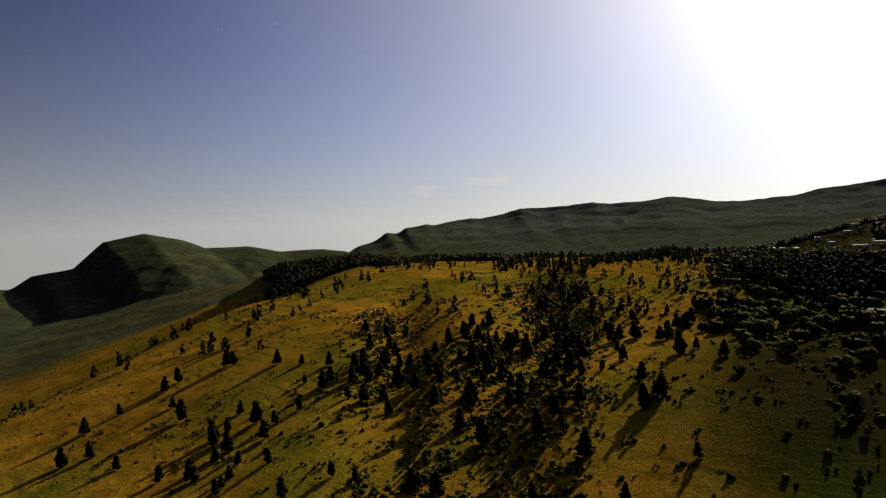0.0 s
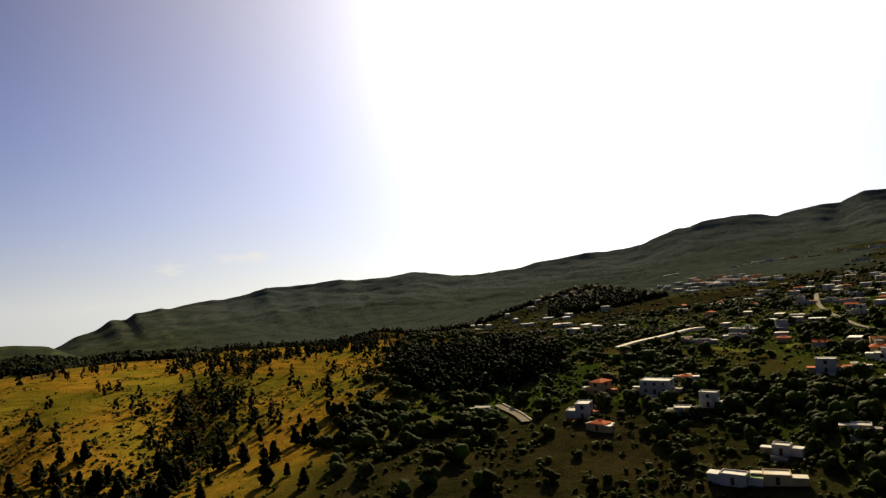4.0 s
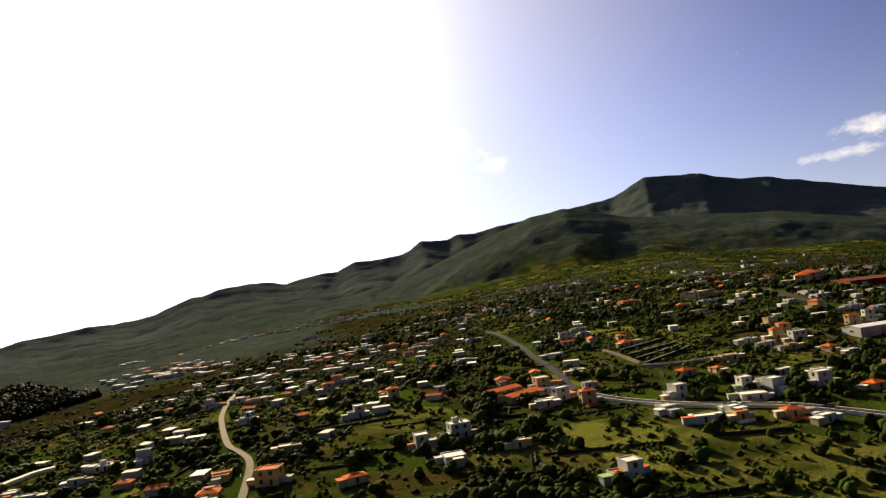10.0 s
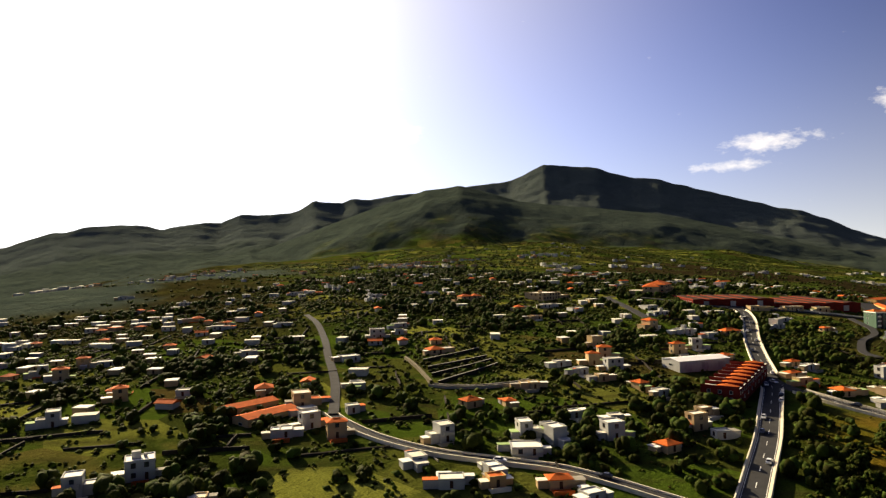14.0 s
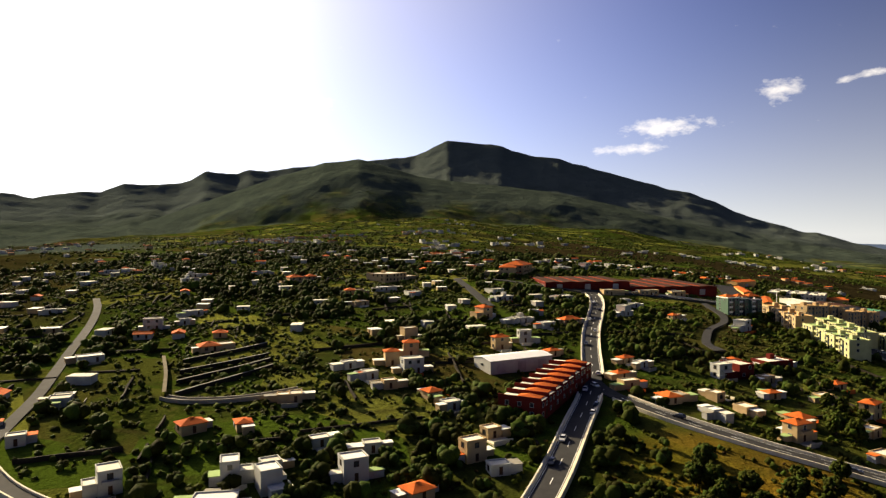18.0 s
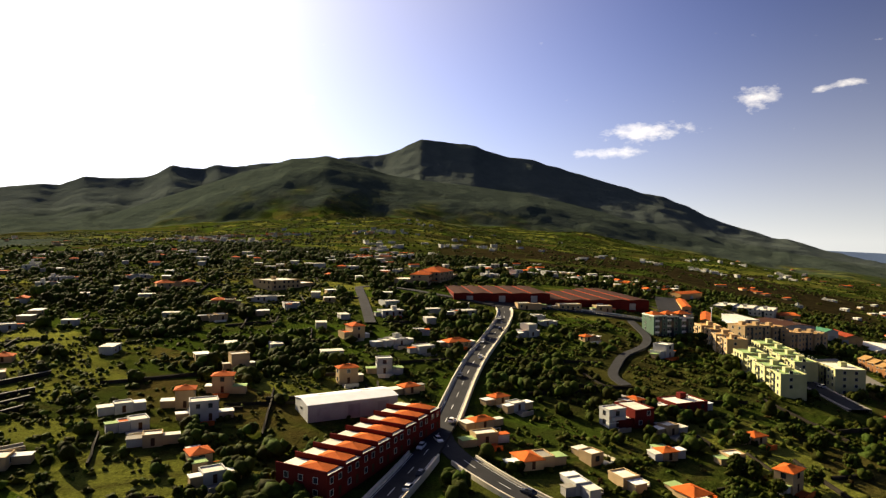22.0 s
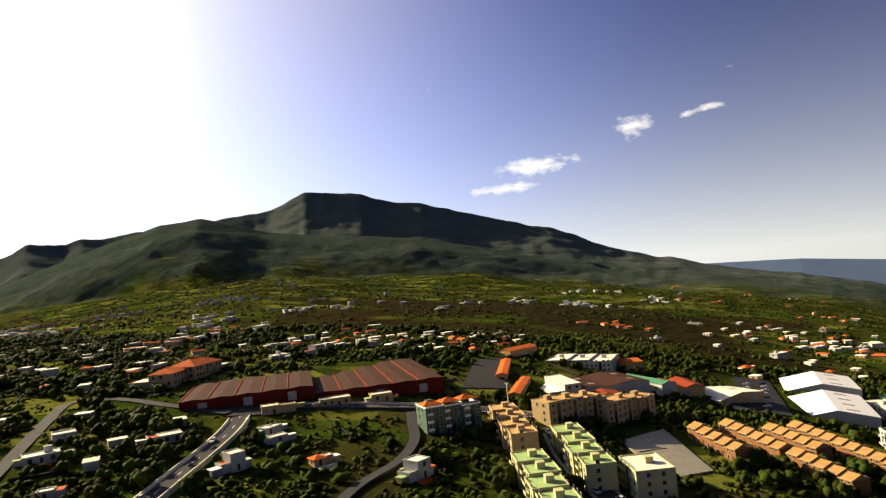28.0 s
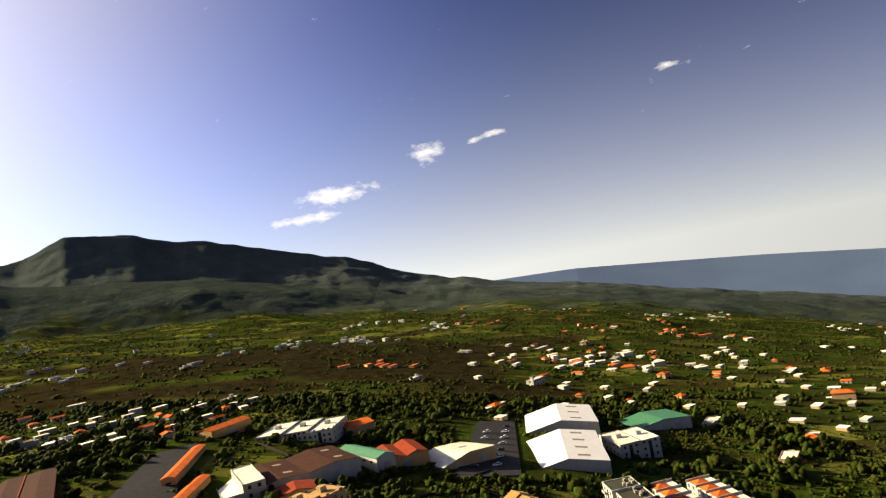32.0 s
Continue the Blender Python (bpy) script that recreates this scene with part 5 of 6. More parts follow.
shed(1006, 48, -34, 27.5, 13.0, 6.0, OCHRE, TILE, "ochre barn with an orange roof", along="x", doors=1)
shed(843, 159, -62, 60.0, 60.0, 5.4, RED_WALL, BROWN_SHEET, "dark red factory hall with brown roof bays", bays=5, rise=0.6, along="y", trim=RED_SHEET, name="factory_hall", doors=3)
shed(886, 112, -62, 63.0, 92.0, 6.0, RED_WALL, BROWN_SHEET, "dark red factory hall with brown roof bays", bays=5, rise=0.6, along="y", trim=RED_SHEET, name="factory_hall", doors=3)
house(812, 127, -57, 15.0, 7.0, 3.6, *HALL)
house(826, 106, -57, 14.0, 7.0, 3.6, *HALL)
house(838, 88, -57, 10.0, 7.0, 3.6, *HALL)
house(854, 223, -74, 24.6, 20.0, 7.0, *SCHOOL)
house(885, 217, 2, 40.5, 18.0, 7.0, *SCHOOL)
shed(614, 132, -38, 29.8, 13.0, 5.2, WHITE, WHITE_SHEET, "long white warehouse with a white sheet roof", along="x", rise=1.0, doors=3)
terrace_row(589, 110, -4, 57.0, 15.0, 6.0, RED_WALL, TILE, "dark red terrace house with orange tiles and white walls", 7.5, "hip", "red terrace houses")
shed(459, 276, -8, 23.0, 9.0, 2.6, CREAM, TILE, "low farm shed with an orange tiled roof", along="x", rise=1.2, doors=0, name="farm_shed")
shed(454, 260, -5, 24.0, 10.0, 2.6, CREAM, TILE, "low farm shed with an orange tiled roof", along="x", rise=1.2, doors=0, name="farm_shed")

def mast(x, y, h):
    """A tall pale steel mast with a cross arm and lamps."""
    ob = tagged(new("light_mast"), "tall pale steel light mast beside the apartment blocks", "mast")
    ob.matrix_basis = pose(x, y, gz(x, y) - 0.1, 0, 0, 30)
    bm = bmesh.new()
    bmesh.ops.create_cone(bm, cap_ends=True, segments=10, radius1=0.32, radius2=0.16, depth=h, matrix=Matrix.Translation((0, 0, h / 2)))
    part("pole", bm, WHITE_SHEET, ob)
    part("base", boxes((-0.5, 0.5, -0.5, 0.5, 0, 0.4)), CONCRETE, ob)
    part("arm", boxes((-1.4, 1.4, -0.08, 0.08, h - 0.3, h - 0.14)), WHITE_SHEET, ob)
    for u in (-1.2, 1.2):
        part("lamp", boxes((u - 0.3, u + 0.3, -0.35, 0.25, h - 0.14, h + 0.12)), GREY_WALL, ob)


mast(830, 26, 17.0)

# houses along the lanes
house(202, 304, -43, 12.5, 8.4, 5.8, *VILLA)
house(209, 275, -47, 6.6, 4.4, 5.8, *PALE)
house(197, 274, -31, 6.4, 5.5, 2.7, *PALE)
house(163, 296, -33, 9.8, 8.4, 5.8, *VILLA)
house(163, 274, -54, 6.1, 5.2, 2.8, *TILED)
house(182, 322, -57, 9.2, 8.1, 5.8, *TILED)
house(220, 312, -33, 5.0, 4.4, 2.6, *TILED)
house(130, 333, -25, 7.3, 5.2, 2.7, *PALE)
house(178, 212, -47, 7.2, 4.6, 3.0, *VILLA)
house(188, 207, -32, 7.2, 5.6, 2.7, *SANDY)
house(201, 222, -47, 5.0, 4.4, 3.0, *PALE)
house(311, 403, -51, 13.2, 8.4, 2.5, *PALE)
house(270, 286, -44, 7.6, 6.2, 5.8, *VILLA)
house(310, 301, 48, 8.5, 7.7, 2.6, *TILED)
house(301, 256, -50, 8.4, 6.2, 2.7, *TILED)
house(279, 256, -41, 7.1, 4.9, 3.0, *VILLA)
house(239, 204, -40, 6.9, 5.5, 5.8, *WARM)
house(357, 317, -40, 9.6, 6.5, 2.9, *SANDY)
house(224, 170, -58, 8.1, 5.3, 5.8, *VILLA)
house(205, 175, 57, 7.7, 5.5, 2.5, *SANDY)
house(230, 223, -40, 5.7, 5.1, 2.7, *PALE)
house(250, 223, -41, 5.0, 4.4, 2.7, *TILED)
house(226, 196, -36, 5.1, 4.4, 3.0, *WARM)
house(223, 183, -45, 5.0, 4.4, 2.7, *VILLA)
house(242, 172, -39, 5.0, 4.4, 2.9, *TILED)
house(379, 255, -36, 9.1, 6.4, 5.8, *VILLA)
house(395, 251, -33, 8.5, 7.8, 5.8, *VILLA)
house(370, 233, 54, 8.5, 7.9, 2.7, *VILLA)
house(504, 256, 45, 9.9, 6.8, 2.7, *PALE)
house(446, 183, 56, 6.9, 5.2, 2.8, *PALE)
house(438, 165, -55, 7.5, 5.9, 2.6, *PALE)
house(472, 157, -57, 10.2, 8.1, 2.6, *VILLA)
house(378, 169, -35, 10.0, 6.5, 5.8, *PALE)
house(756, 342, -38, 15.6, 8.4, 2.7, *TILED)
house(341, 255, -24, 7.5, 4.9, 2.6, *TILED)
house(323, 315, 56, 8.5, 7.7, 2.9, *WARM)
house(328, 289, -54, 8.9, 7.8, 5.8, *WARM)
house(302, 288, -45, 10.1, 7.5, 2.6, *VILLA)
house(296, 391, -32, 6.6, 4.5, 2.7, *PALE)
house(324, 387, 57, 8.0, 6.6, 5.8, *VILLA)
house(277, 392, -44, 6.6, 4.6, 2.6, *PALE)
house(275, 408, 57, 6.8, 6.1, 2.7, *PALE)
house(280, 280, -32, 5.0, 4.4, 2.5, *SANDY)
house(445, 528, -43, 13.7, 8.4, 2.7, *VILLA)
house(388, 401, -50, 7.6, 6.4, 5.8, *VILLA)
house(454, 478, -24, 9.5, 6.5, 2.9, *PALE)
house(451, 429, -30, 8.8, 6.3, 5.8, *VILLA)
house(473, 425, 48, 9.0, 6.2, 5.8, *TILED)
house(481, 417, -32, 9.0, 7.0, 2.7, *VILLA)
house(445, 348, 50, 7.6, 6.6, 2.7, *TILED)
house(584, 450, -36, 12.6, 8.4, 3.0, *PALE)
house(530, 358, -33, 8.9, 8.1, 3.0, *PALE)
house(740, 433, -40, 15.1, 8.4, 2.7, *VILLA)
house(684, 729, -35, 15.6, 8.4, 2.9, *PALE)
house(604, 508, -35, 15.6, 8.4, 2.9, *TILED)
house(457, 590, -35, 9.4, 8.1, 5.8, *PALE)
house(412, 481, -55, 9.2, 6.5, 5.8, *PALE)
house(518, 742, -35, 9.6, 6.6, 5.8, *PALE)
house(795, 538, 55, 14.9, 8.4, 2.7, *PALE)
house(465, 249, -25, 6.8, 5.4, 2.7, *PALE)
house(474, 258, -38, 11.4, 8.4, 5.8, *SANDY)
house(442, 239, -46, 7.6, 6.2, 2.7, *VILLA)
house(454, 237, -24, 7.0, 5.2, 5.8, *VILLA)
house(451, 221, -40, 6.8, 4.5, 5.8, *TILED)
house(475, 234, -36, 5.0, 4.4, 3.0, *PALE)
house(466, 187, -33, 8.5, 6.7, 5.8, *PALE)
house(452, 159, 54, 5.0, 4.4, 2.7, *VILLA)
house(445, 154, -42, 5.0, 4.4, 3.0, *WARM)
house(485, 162, -47, 8.0, 6.2, 5.8, *VILLA)
house(485, 152, 54, 6.4, 5.3, 5.8, *VILLA)
house(454, 138, -51, 6.6, 4.8, 2.9, *TILED)
house(451, 127, -31, 5.9, 4.6, 2.7, *VILLA)
house(500, 137, -41, 6.6, 5.8, 5.8, *VILLA)
house(499, 118, -28, 6.5, 5.8, 2.6, *TILED)
house(525, 114, -36, 6.4, 4.7, 5.8, *SANDY)
house(521, 105, -50, 5.5, 4.4, 2.6, *PALE)
house(537, 186, -52, 8.3, 6.0, 2.8, *SANDY)
house(503, 196, -26, 7.4, 6.1, 2.9, *TILED)
house(544, 295, -27, 10.0, 7.2, 2.7, *VILLA)
house(607, 176, -58, 6.6, 5.2, 5.8, *TILED)
house(585, 164, -44, 8.1, 5.7, 5.8, *PALE)
house(570, 176, -32, 7.9, 5.7, 2.9, *PALE)
house(578, 189, -34, 5.1, 4.4, 2.8, *PALE)
house(719, 419, -37, 12.4, 8.4, 2.6, *VILLA)
house(733, 337, -34, 15.6, 8.4, 5.8, *TILED)
house(721, 277, -52, 12.3, 8.4, 2.7, *TILED)
house(741, 264, -51, 12.6, 8.3, 2.6, *VILLA)
house(762, 195, 49, 12.5, 8.4, 3.0, *PALE)
house(738, 181, -41, 11.9, 8.4, 2.9, *PALE)
house(766, 151, -43, 12.5, 8.4, 2.7, *PALE)
house(706, 131, -41, 10.9, 7.3, 2.7, *TILED)
house(688, 139, -34, 7.9, 6.2, 2.8, *PALE)
house(479, 289, 49, 8.6, 7.5, 2.6, *TILED)
house(597, 461, -54, 8.0, 5.5, 2.5, *TILED)
house(440, 336, -33, 6.0, 5.3, 5.8, *TILED)
house(450, 405, -32, 7.2, 5.0, 5.8, *TILED)
house(458, 317, -47, 5.9, 5.2, 2.7, *PALE)
house(391, 218, -46, 5.0, 4.4, 2.8, *SANDY)
house(407, 330, -32, 8.3, 6.9, 5.8, *PALE)
house(606, 411, -42, 7.5, 5.8, 2.7, *PALE)
house(631, 326, -27, 9.7, 6.2, 2.7, *PALE)
house(596, 317, -48, 9.0, 5.8, 5.8, *PALE)
house(751, 543, -37, 12.6, 8.4, 2.5, *PALE)
house(766, 497, -43, 15.6, 8.4, 5.8, *PALE)
house(766, 390, -32, 11.0, 7.8, 2.6, *PALE)
house(672, 607, -39, 15.6, 8.4, 2.6, *PALE)
house(429, 451, -46, 10.5, 8.4, 2.7, *PALE)
house(427, 469, -39, 9.4, 7.8, 3.0, *PALE)
house(590, 176, -51, 5.7, 4.9, 5.8, *TILED)
house(565, 163, -44, 5.0, 4.4, 3.0, *SANDY)
house(563, 145, 58, 5.9, 5.3, 2.9, *TILED)
house(557, 135, -34, 5.5, 5.0, 2.7, *PALE)
house(511, 183, 48, 5.0, 4.4, 2.5, *TILED)
house(493, 158, -36, 5.0, 4.4, 3.0, *PALE)
house(512, 156, -36, 5.5, 4.4, 2.5, *PALE)
house(516, 141, -49, 5.0, 4.4, 2.7, *PALE)
house(542, 115, -35, 5.0, 4.4, 3.0, *SANDY)
house(637, 146, -42, 7.0, 4.5, 5.8, *TILED)
house(654, 140, -54, 5.8, 4.4, 5.8, *VILLA)
house(641, 123, -35, 6.1, 4.9, 2.5, *TILED)
house(690, 176, -35, 9.7, 8.4, 5.8, *TILED)
house(690, 155, -25, 11.3, 8.1, 2.8, *VILLA)
house(689, 253, -31, 8.8, 7.5, 2.9, *SANDY)
house(732, 240, 46, 11.9, 8.4, 2.7, *PALE)
house(747, 110, -32, 8.5, 6.6, 5.8, *PALE)
house(776, 108, -34, 6.9, 5.2, 2.5, *PALE)
house(760, 82, -40, 7.6, 4.9, 2.6, *TILED)
house(757, 47, -27, 9.6, 7.1, 5.8, *PALE)
house(651, 93, -31, 6.1, 4.6, 2.5, *TILED)
house(627, 91, -34, 6.9, 4.7, 2.5, *TILED)
house(616, 86, -45, 7.2, 4.6, 3.0, *SANDY)
house(609, 69, -47, 9.8, 7.7, 2.6, *TILED)
house(619, 55, 53, 5.1, 4.5, 3.0, *SANDY)
house(600, 55, 45, 5.0, 4.4, 2.8, *VILLA)
house(611, 45, 47, 6.2, 5.3, 2.6, *SANDY)
house(676, 51, -32, 8.2, 5.9, 2.7, *TILED)
house(656, 37, -36, 5.0, 4.4, 3.0, *SANDY)
house(635, 36, -50, 5.0, 4.4, 2.6, *TILED)
house(612, 28, 48, 7.3, 6.2, 2.6, *TILED)
house(594, 30, -42, 6.7, 5.4, 5.8, *TILED)
house(645, 18, -51, 5.7, 4.4, 2.7, *SANDY)
house(635, 4, -27, 6.9, 5.1, 5.8, *TILED)
house(614, 7, -32, 5.6, 4.5, 2.8, *SANDY)
house(612, -1, -51, 5.0, 4.4, 2.7, *SANDY)
house(667, 11, -43, 5.5, 4.9, 2.5, *TILED)
house(592, 7, -42, 6.1, 5.0, 2.6, *SANDY)
house(630, 189, -37, 6.7, 5.6, 5.8, *SANDY)
house(580, 260, -34, 15.1, 8.4, 2.5, *TILED)
house(611, 311, -50, 5.4, 4.4, 3.0, *PALE)
house(785, 116, -27, 8.1, 6.7, 2.6, *PALE)
house(713, 153, -57, 5.0, 4.4, 2.7, *PALE)
house(648, 86, -31, 5.0, 4.4, 2.6, *PALE)
house(652, 54, -43, 6.7, 5.2, 5.8, *PALE)
house(955, 180, -27, 15.6, 8.4, 5.8, *PALE)
house(998, 230, -38, 14.1, 8.4, 2.9, *PALE)
house(995, 181, -51, 13.6, 8.4, 2.9, *VILLA)
house(1448, 216, -35, 15.6, 8.4, 2.6, *PALE)
house(1624, 215, -42, 15.6, 8.4, 2.7, *PALE)
house(1009, 163, -45, 11.7, 8.4, 5.8, *VILLA)
house(1011, 138, 48, 8.6, 5.8, 2.8, *PALE)
house(938, 195, 58, 13.3, 8.4, 2.6, *PALE)
house(1019, 88, -29, 11.2, 8.4, 2.6, *WARM)
house(1137, 83, -26, 14.0, 8.4, 2.6, *PALE)
house(1127, 65, -56, 10.2, 8.4, 2.7, *PALE)
house(1211, -162, -49, 15.6, 8.4, 5.8, *PALE)
house(1092, -111, -53, 15.6, 8.4, 2.7, *TILED)
house(1322, -223, -50, 15.6, 8.4, 2.6, *VILLA)
house(1471, -215, -58, 15.6, 8.4, 2.6, *VILLA)
house(1495, -278, -32, 15.6, 8.4, 5.8, *SANDY)
house(1368, -280, -39, 15.6, 8.4, 2.9, *PALE)
house(1300, -273, 58, 15.6, 8.4, 2.9, *TILED)
house(1242, -289, -47, 15.6, 8.4, 5.8, *TILED)
house(1427, -342, -39, 15.6, 8.4, 2.9, *TILED)
house(1331, -409, -37, 15.6, 8.4, 5.8, *PALE)
house(1282, -431, -46, 15.6, 8.4, 2.7, *PALE)
house(1273, -461, -34, 15.6, 8.4, 2.5, *TILED)
house(1008, -289, -30, 14.7, 8.4, 2.9, *TILED)
house(961, -248, -38, 12.9, 8.4, 3.0, *SANDY)
house(1048, -246, -40, 15.6, 8.4, 2.5, *PALE)
house(887, -229, 49, 10.5, 8.4, 2.5, *TILED)
house(1113, -376, 57, 15.6, 8.4, 5.8, *TILED)
house(2897, -206, -46, 15.6, 8.4, 2.7, *TILED)
house(2946, -41, 51, 15.6, 8.4, 2.6, *TILED)
house(2170, -163, -25, 15.6, 8.4, 5.8, *PALE)
house(1947, -217, -40, 15.6, 8.4, 2.6, *TILED)
house(1530, 204, -36, 15.6, 8.4, 2.7, *PALE)
house(1414, 213, -32, 15.6, 8.4, 2.6, *PALE)
house(1240, -56, -38, 12.1, 8.4, 2.7, *PALE)
house(1447, -115, 55, 15.6, 8.4, 2.7, *PALE)
house(789, 286, -17, 35.1, 20.0, 5.5, *HALL)
house(658, 50, -46, 13.0, 11.0, 5.6, *CRIMSON)
house(684, 34, -46, 14.0, 10.0, 3.5, *CRIMSON)

# ------------------------------------------------------------ more houses between the gardens
HRNG = random.Random(21)
SPOTS = []


def clear(x, y, gap):
    return all((x - a) ** 2 + (y - b) ** 2 > gap * gap for a, b in SPOTS)


for ob in scene.collection.objects:
    if ob.parent is None and ob.type == "EMPTY":
        SPOTS.append((ob.matrix_basis.translation.x, ob.matrix_basis.translation.y))
        for child in ob.children:
            if child.name.startswith("wall"):
                xs, ys = [v.co.x for v in child.data.vertices], [v.co.y for v in child.data.vertices]
                for u in np.arange(min(xs), max(xs) + 0.1, 8.0):
                    for v in np.arange(min(ys), max(ys) + 0.1, 8.0):
                        q = ob.matrix_basis @ Vector((u, v, 0))
                        SPOTS.append((q.x, q.y))
ROAD_DOTS = np.concatenate([l for l, _ in ROAD_LINES])


def off_road(x, y, gap):
    return np.min(np.hypot(ROAD_DOTS[:, 0] - x, ROAD_DOTS[:, 1] - y)) > gap


def cottage(k):
    """A small house with wall, roof, door and windows, as a model for its copies."""
    rng = random.Random(k)
    w, d = rng.uniform(6.0, 9.5), rng.uniform(4.2, 5.8)
    h = rng.choice((2.3, 2.4, 2.6, 2.9))
    wall, roof, roof_mat, label = ((WHITE, "flat", FLAT, "small white flat-roofed house among gardens"), (CREAM, "hip", TILE, "small cream house with an orange tile roof"),
                                   (CREAM, "flat", BRIGHT, "small cream cube house with a bright roof"), (GREY_WALL, "flat", FLAT, "small grey block house with a pale roof"),
                                   (OCHRE, "gable", TILE, "small ochre house with a gabled orange roof"), (WHITE, "gable", TILE, "small white house with a gabled orange roof"))[k % 6]
    ob = tagged(new("cottage"), label, "house", "village houses")
    part("wall", boxes((-w / 2, w / 2, -d / 2, d / 2, -3, h)), wall, ob)
    if roof == "flat":
        part("roof", boxes((-w / 2 - 0.15, w / 2 + 0.15, -d / 2 - 0.15, d / 2 + 0.15, h, h + 0.3)), roof_mat, ob)
    else:
        pitched_roof(ob, w, d, h, d * 0.2, roof_mat, roof)
    facade(ob, -w / 2 + 0.5, w / 2 - 0.5, -d / 2, 0.2, 1 if h < 4 else 2, 2.7, 0, rng, step=3.4, skip=0, door=True)
    return ob


MODELS = [cottage(k) for k in (0, 1, 2, 3, 6, 8, 9, 14, 5)]
ZONES = [((300, 600), (250, 480), 36), ((360, 660), (390, 640), 60), ((560, 1000), (240, 640), 80), ((600, 790), (150, 260), 14), ((980, 1120), (60, 240), 40), ((1000, 1500), (-480, -110), 80)]
first = set()
for (xa, xb), (ya, yb), count in ZONES:
    made = tries = 0
    while made < count and tries < 3000:
        tries += 1
        x, y = HRNG.uniform(xa, xb), HRNG.uniform(ya, yb)
        if not clear(x, y, 12.5) or not off_road(x, y, 10):
            continue
        SPOTS.append((x, y))
        k = HRNG.randrange(9)
        m = pose(x, y, gz(x, y) - 0.1, 0, 0, HRNG.choice((-50, 35, -140, 125)) + HRNG.uniform(-14, 14))
        if k in first:
            copy_thing(MODELS[k], m)
        else:
            MODELS[k].matrix_basis = m
            first.add(k)
        made += 1


def far_houses(name, n, area, seed, material, roof_material, label):
    """Distant houses, too small to tell apart, as one mesh of walls and roofs."""
    rng = random.Random(seed)
    bm = bmesh.new()
    made = 0
    while made < n:
        x, y = area(rng)
        dens = float(fractal(np.array([x]), np.array([y]), 130, 2, 131)[0])
        if rng.random() > 0.15 + 0.9 * dens:
            continue
        made += 1
        z = gz(x, y)
        w, d, h = rng.uniform(6, 13), rng.uniform(4.5, 7.5), rng.choice((2.3, 2.5, 2.8, 4.8))
        v = box(bm, -w / 2, w / 2, -d / 2, d / 2, -3, h)
        r = box(bm, -w / 2 - 0.3, w / 2 + 0.3, -d / 2 - 0.3, d / 2 + 0.3, h, h + 0.35, 1)
        q = pose(x, y, z, 0, 0, rng.uniform(0, 180))
        for p in v + r:
            p.co = q @ p.co
    me = bpy.data.meshes.new(name)
    bm.to_mesh(me)
    bm.free()
    me.materials.append(material)
    me.materials.append(roof_material)
    return tagged(new(name, me), label, "houses", kind="stuff")


def ring(a0, a1, r0, r1, hamlets=9):
    """Places gathered in hamlets strung along lanes, with some strays."""
    seeds = random.Random(int(r0 + r1 + a0))
    homes = []
    for _ in range(hamlets):
        a, r = radians(seeds.uniform(a0, a1)), seeds.uniform(r0, r1)
        homes.append((CENTRE[0] - math.sin(a) * r, CENTRE[1] + math.cos(a) * r, seeds.uniform(0, 3.14), seeds.uniform(50, 130)))

    def pick(rng):
        if rng.random() < 0.25:
            a, r = radians(rng.uniform(a0, a1)), rng.uniform(r0, r1)
            return CENTRE[0] - math.sin(a) * r, CENTRE[1] + math.cos(a) * r
        x, y, t, run = rng.choice(homes)
        u, v = rng.gauss(0, run), rng.gauss(0, 18)
        return x + math.cos(t) * u - math.sin(t) * v, y + math.sin(t) * u + math.cos(t) * v
    return pick


far_houses("far_houses", 190, ring(-70, -16, 560, 1350, 16), 1, WHITE, FLAT, "distant white houses on the valley slope")
far_houses("far_houses", 110, ring(-70, -16, 560, 1350, 14), 2, CREAM, TILE, "distant houses with orange roofs on the valley slope")
far_houses("far_houses", 90, ring(-24, 6, 470, 1000, 12), 6, WHITE, BRIGHT, "distant white houses on the dark plateau")
far_houses("far_houses", 130, ring(-135, -100, 1000, 2400), 3, WHITE, FLAT, "distant white houses on the coastal slope")
far_houses("far_houses", 90, ring(-135, -98, 950, 2400), 4, CREAM, TILE, "distant orange-roofed houses on the coastal slope")
far_houses("far_houses", 120, ring(-96, -56, 950, 2000, 16), 5, WHITE, FLAT, "scattered white farm houses in the upper fields")


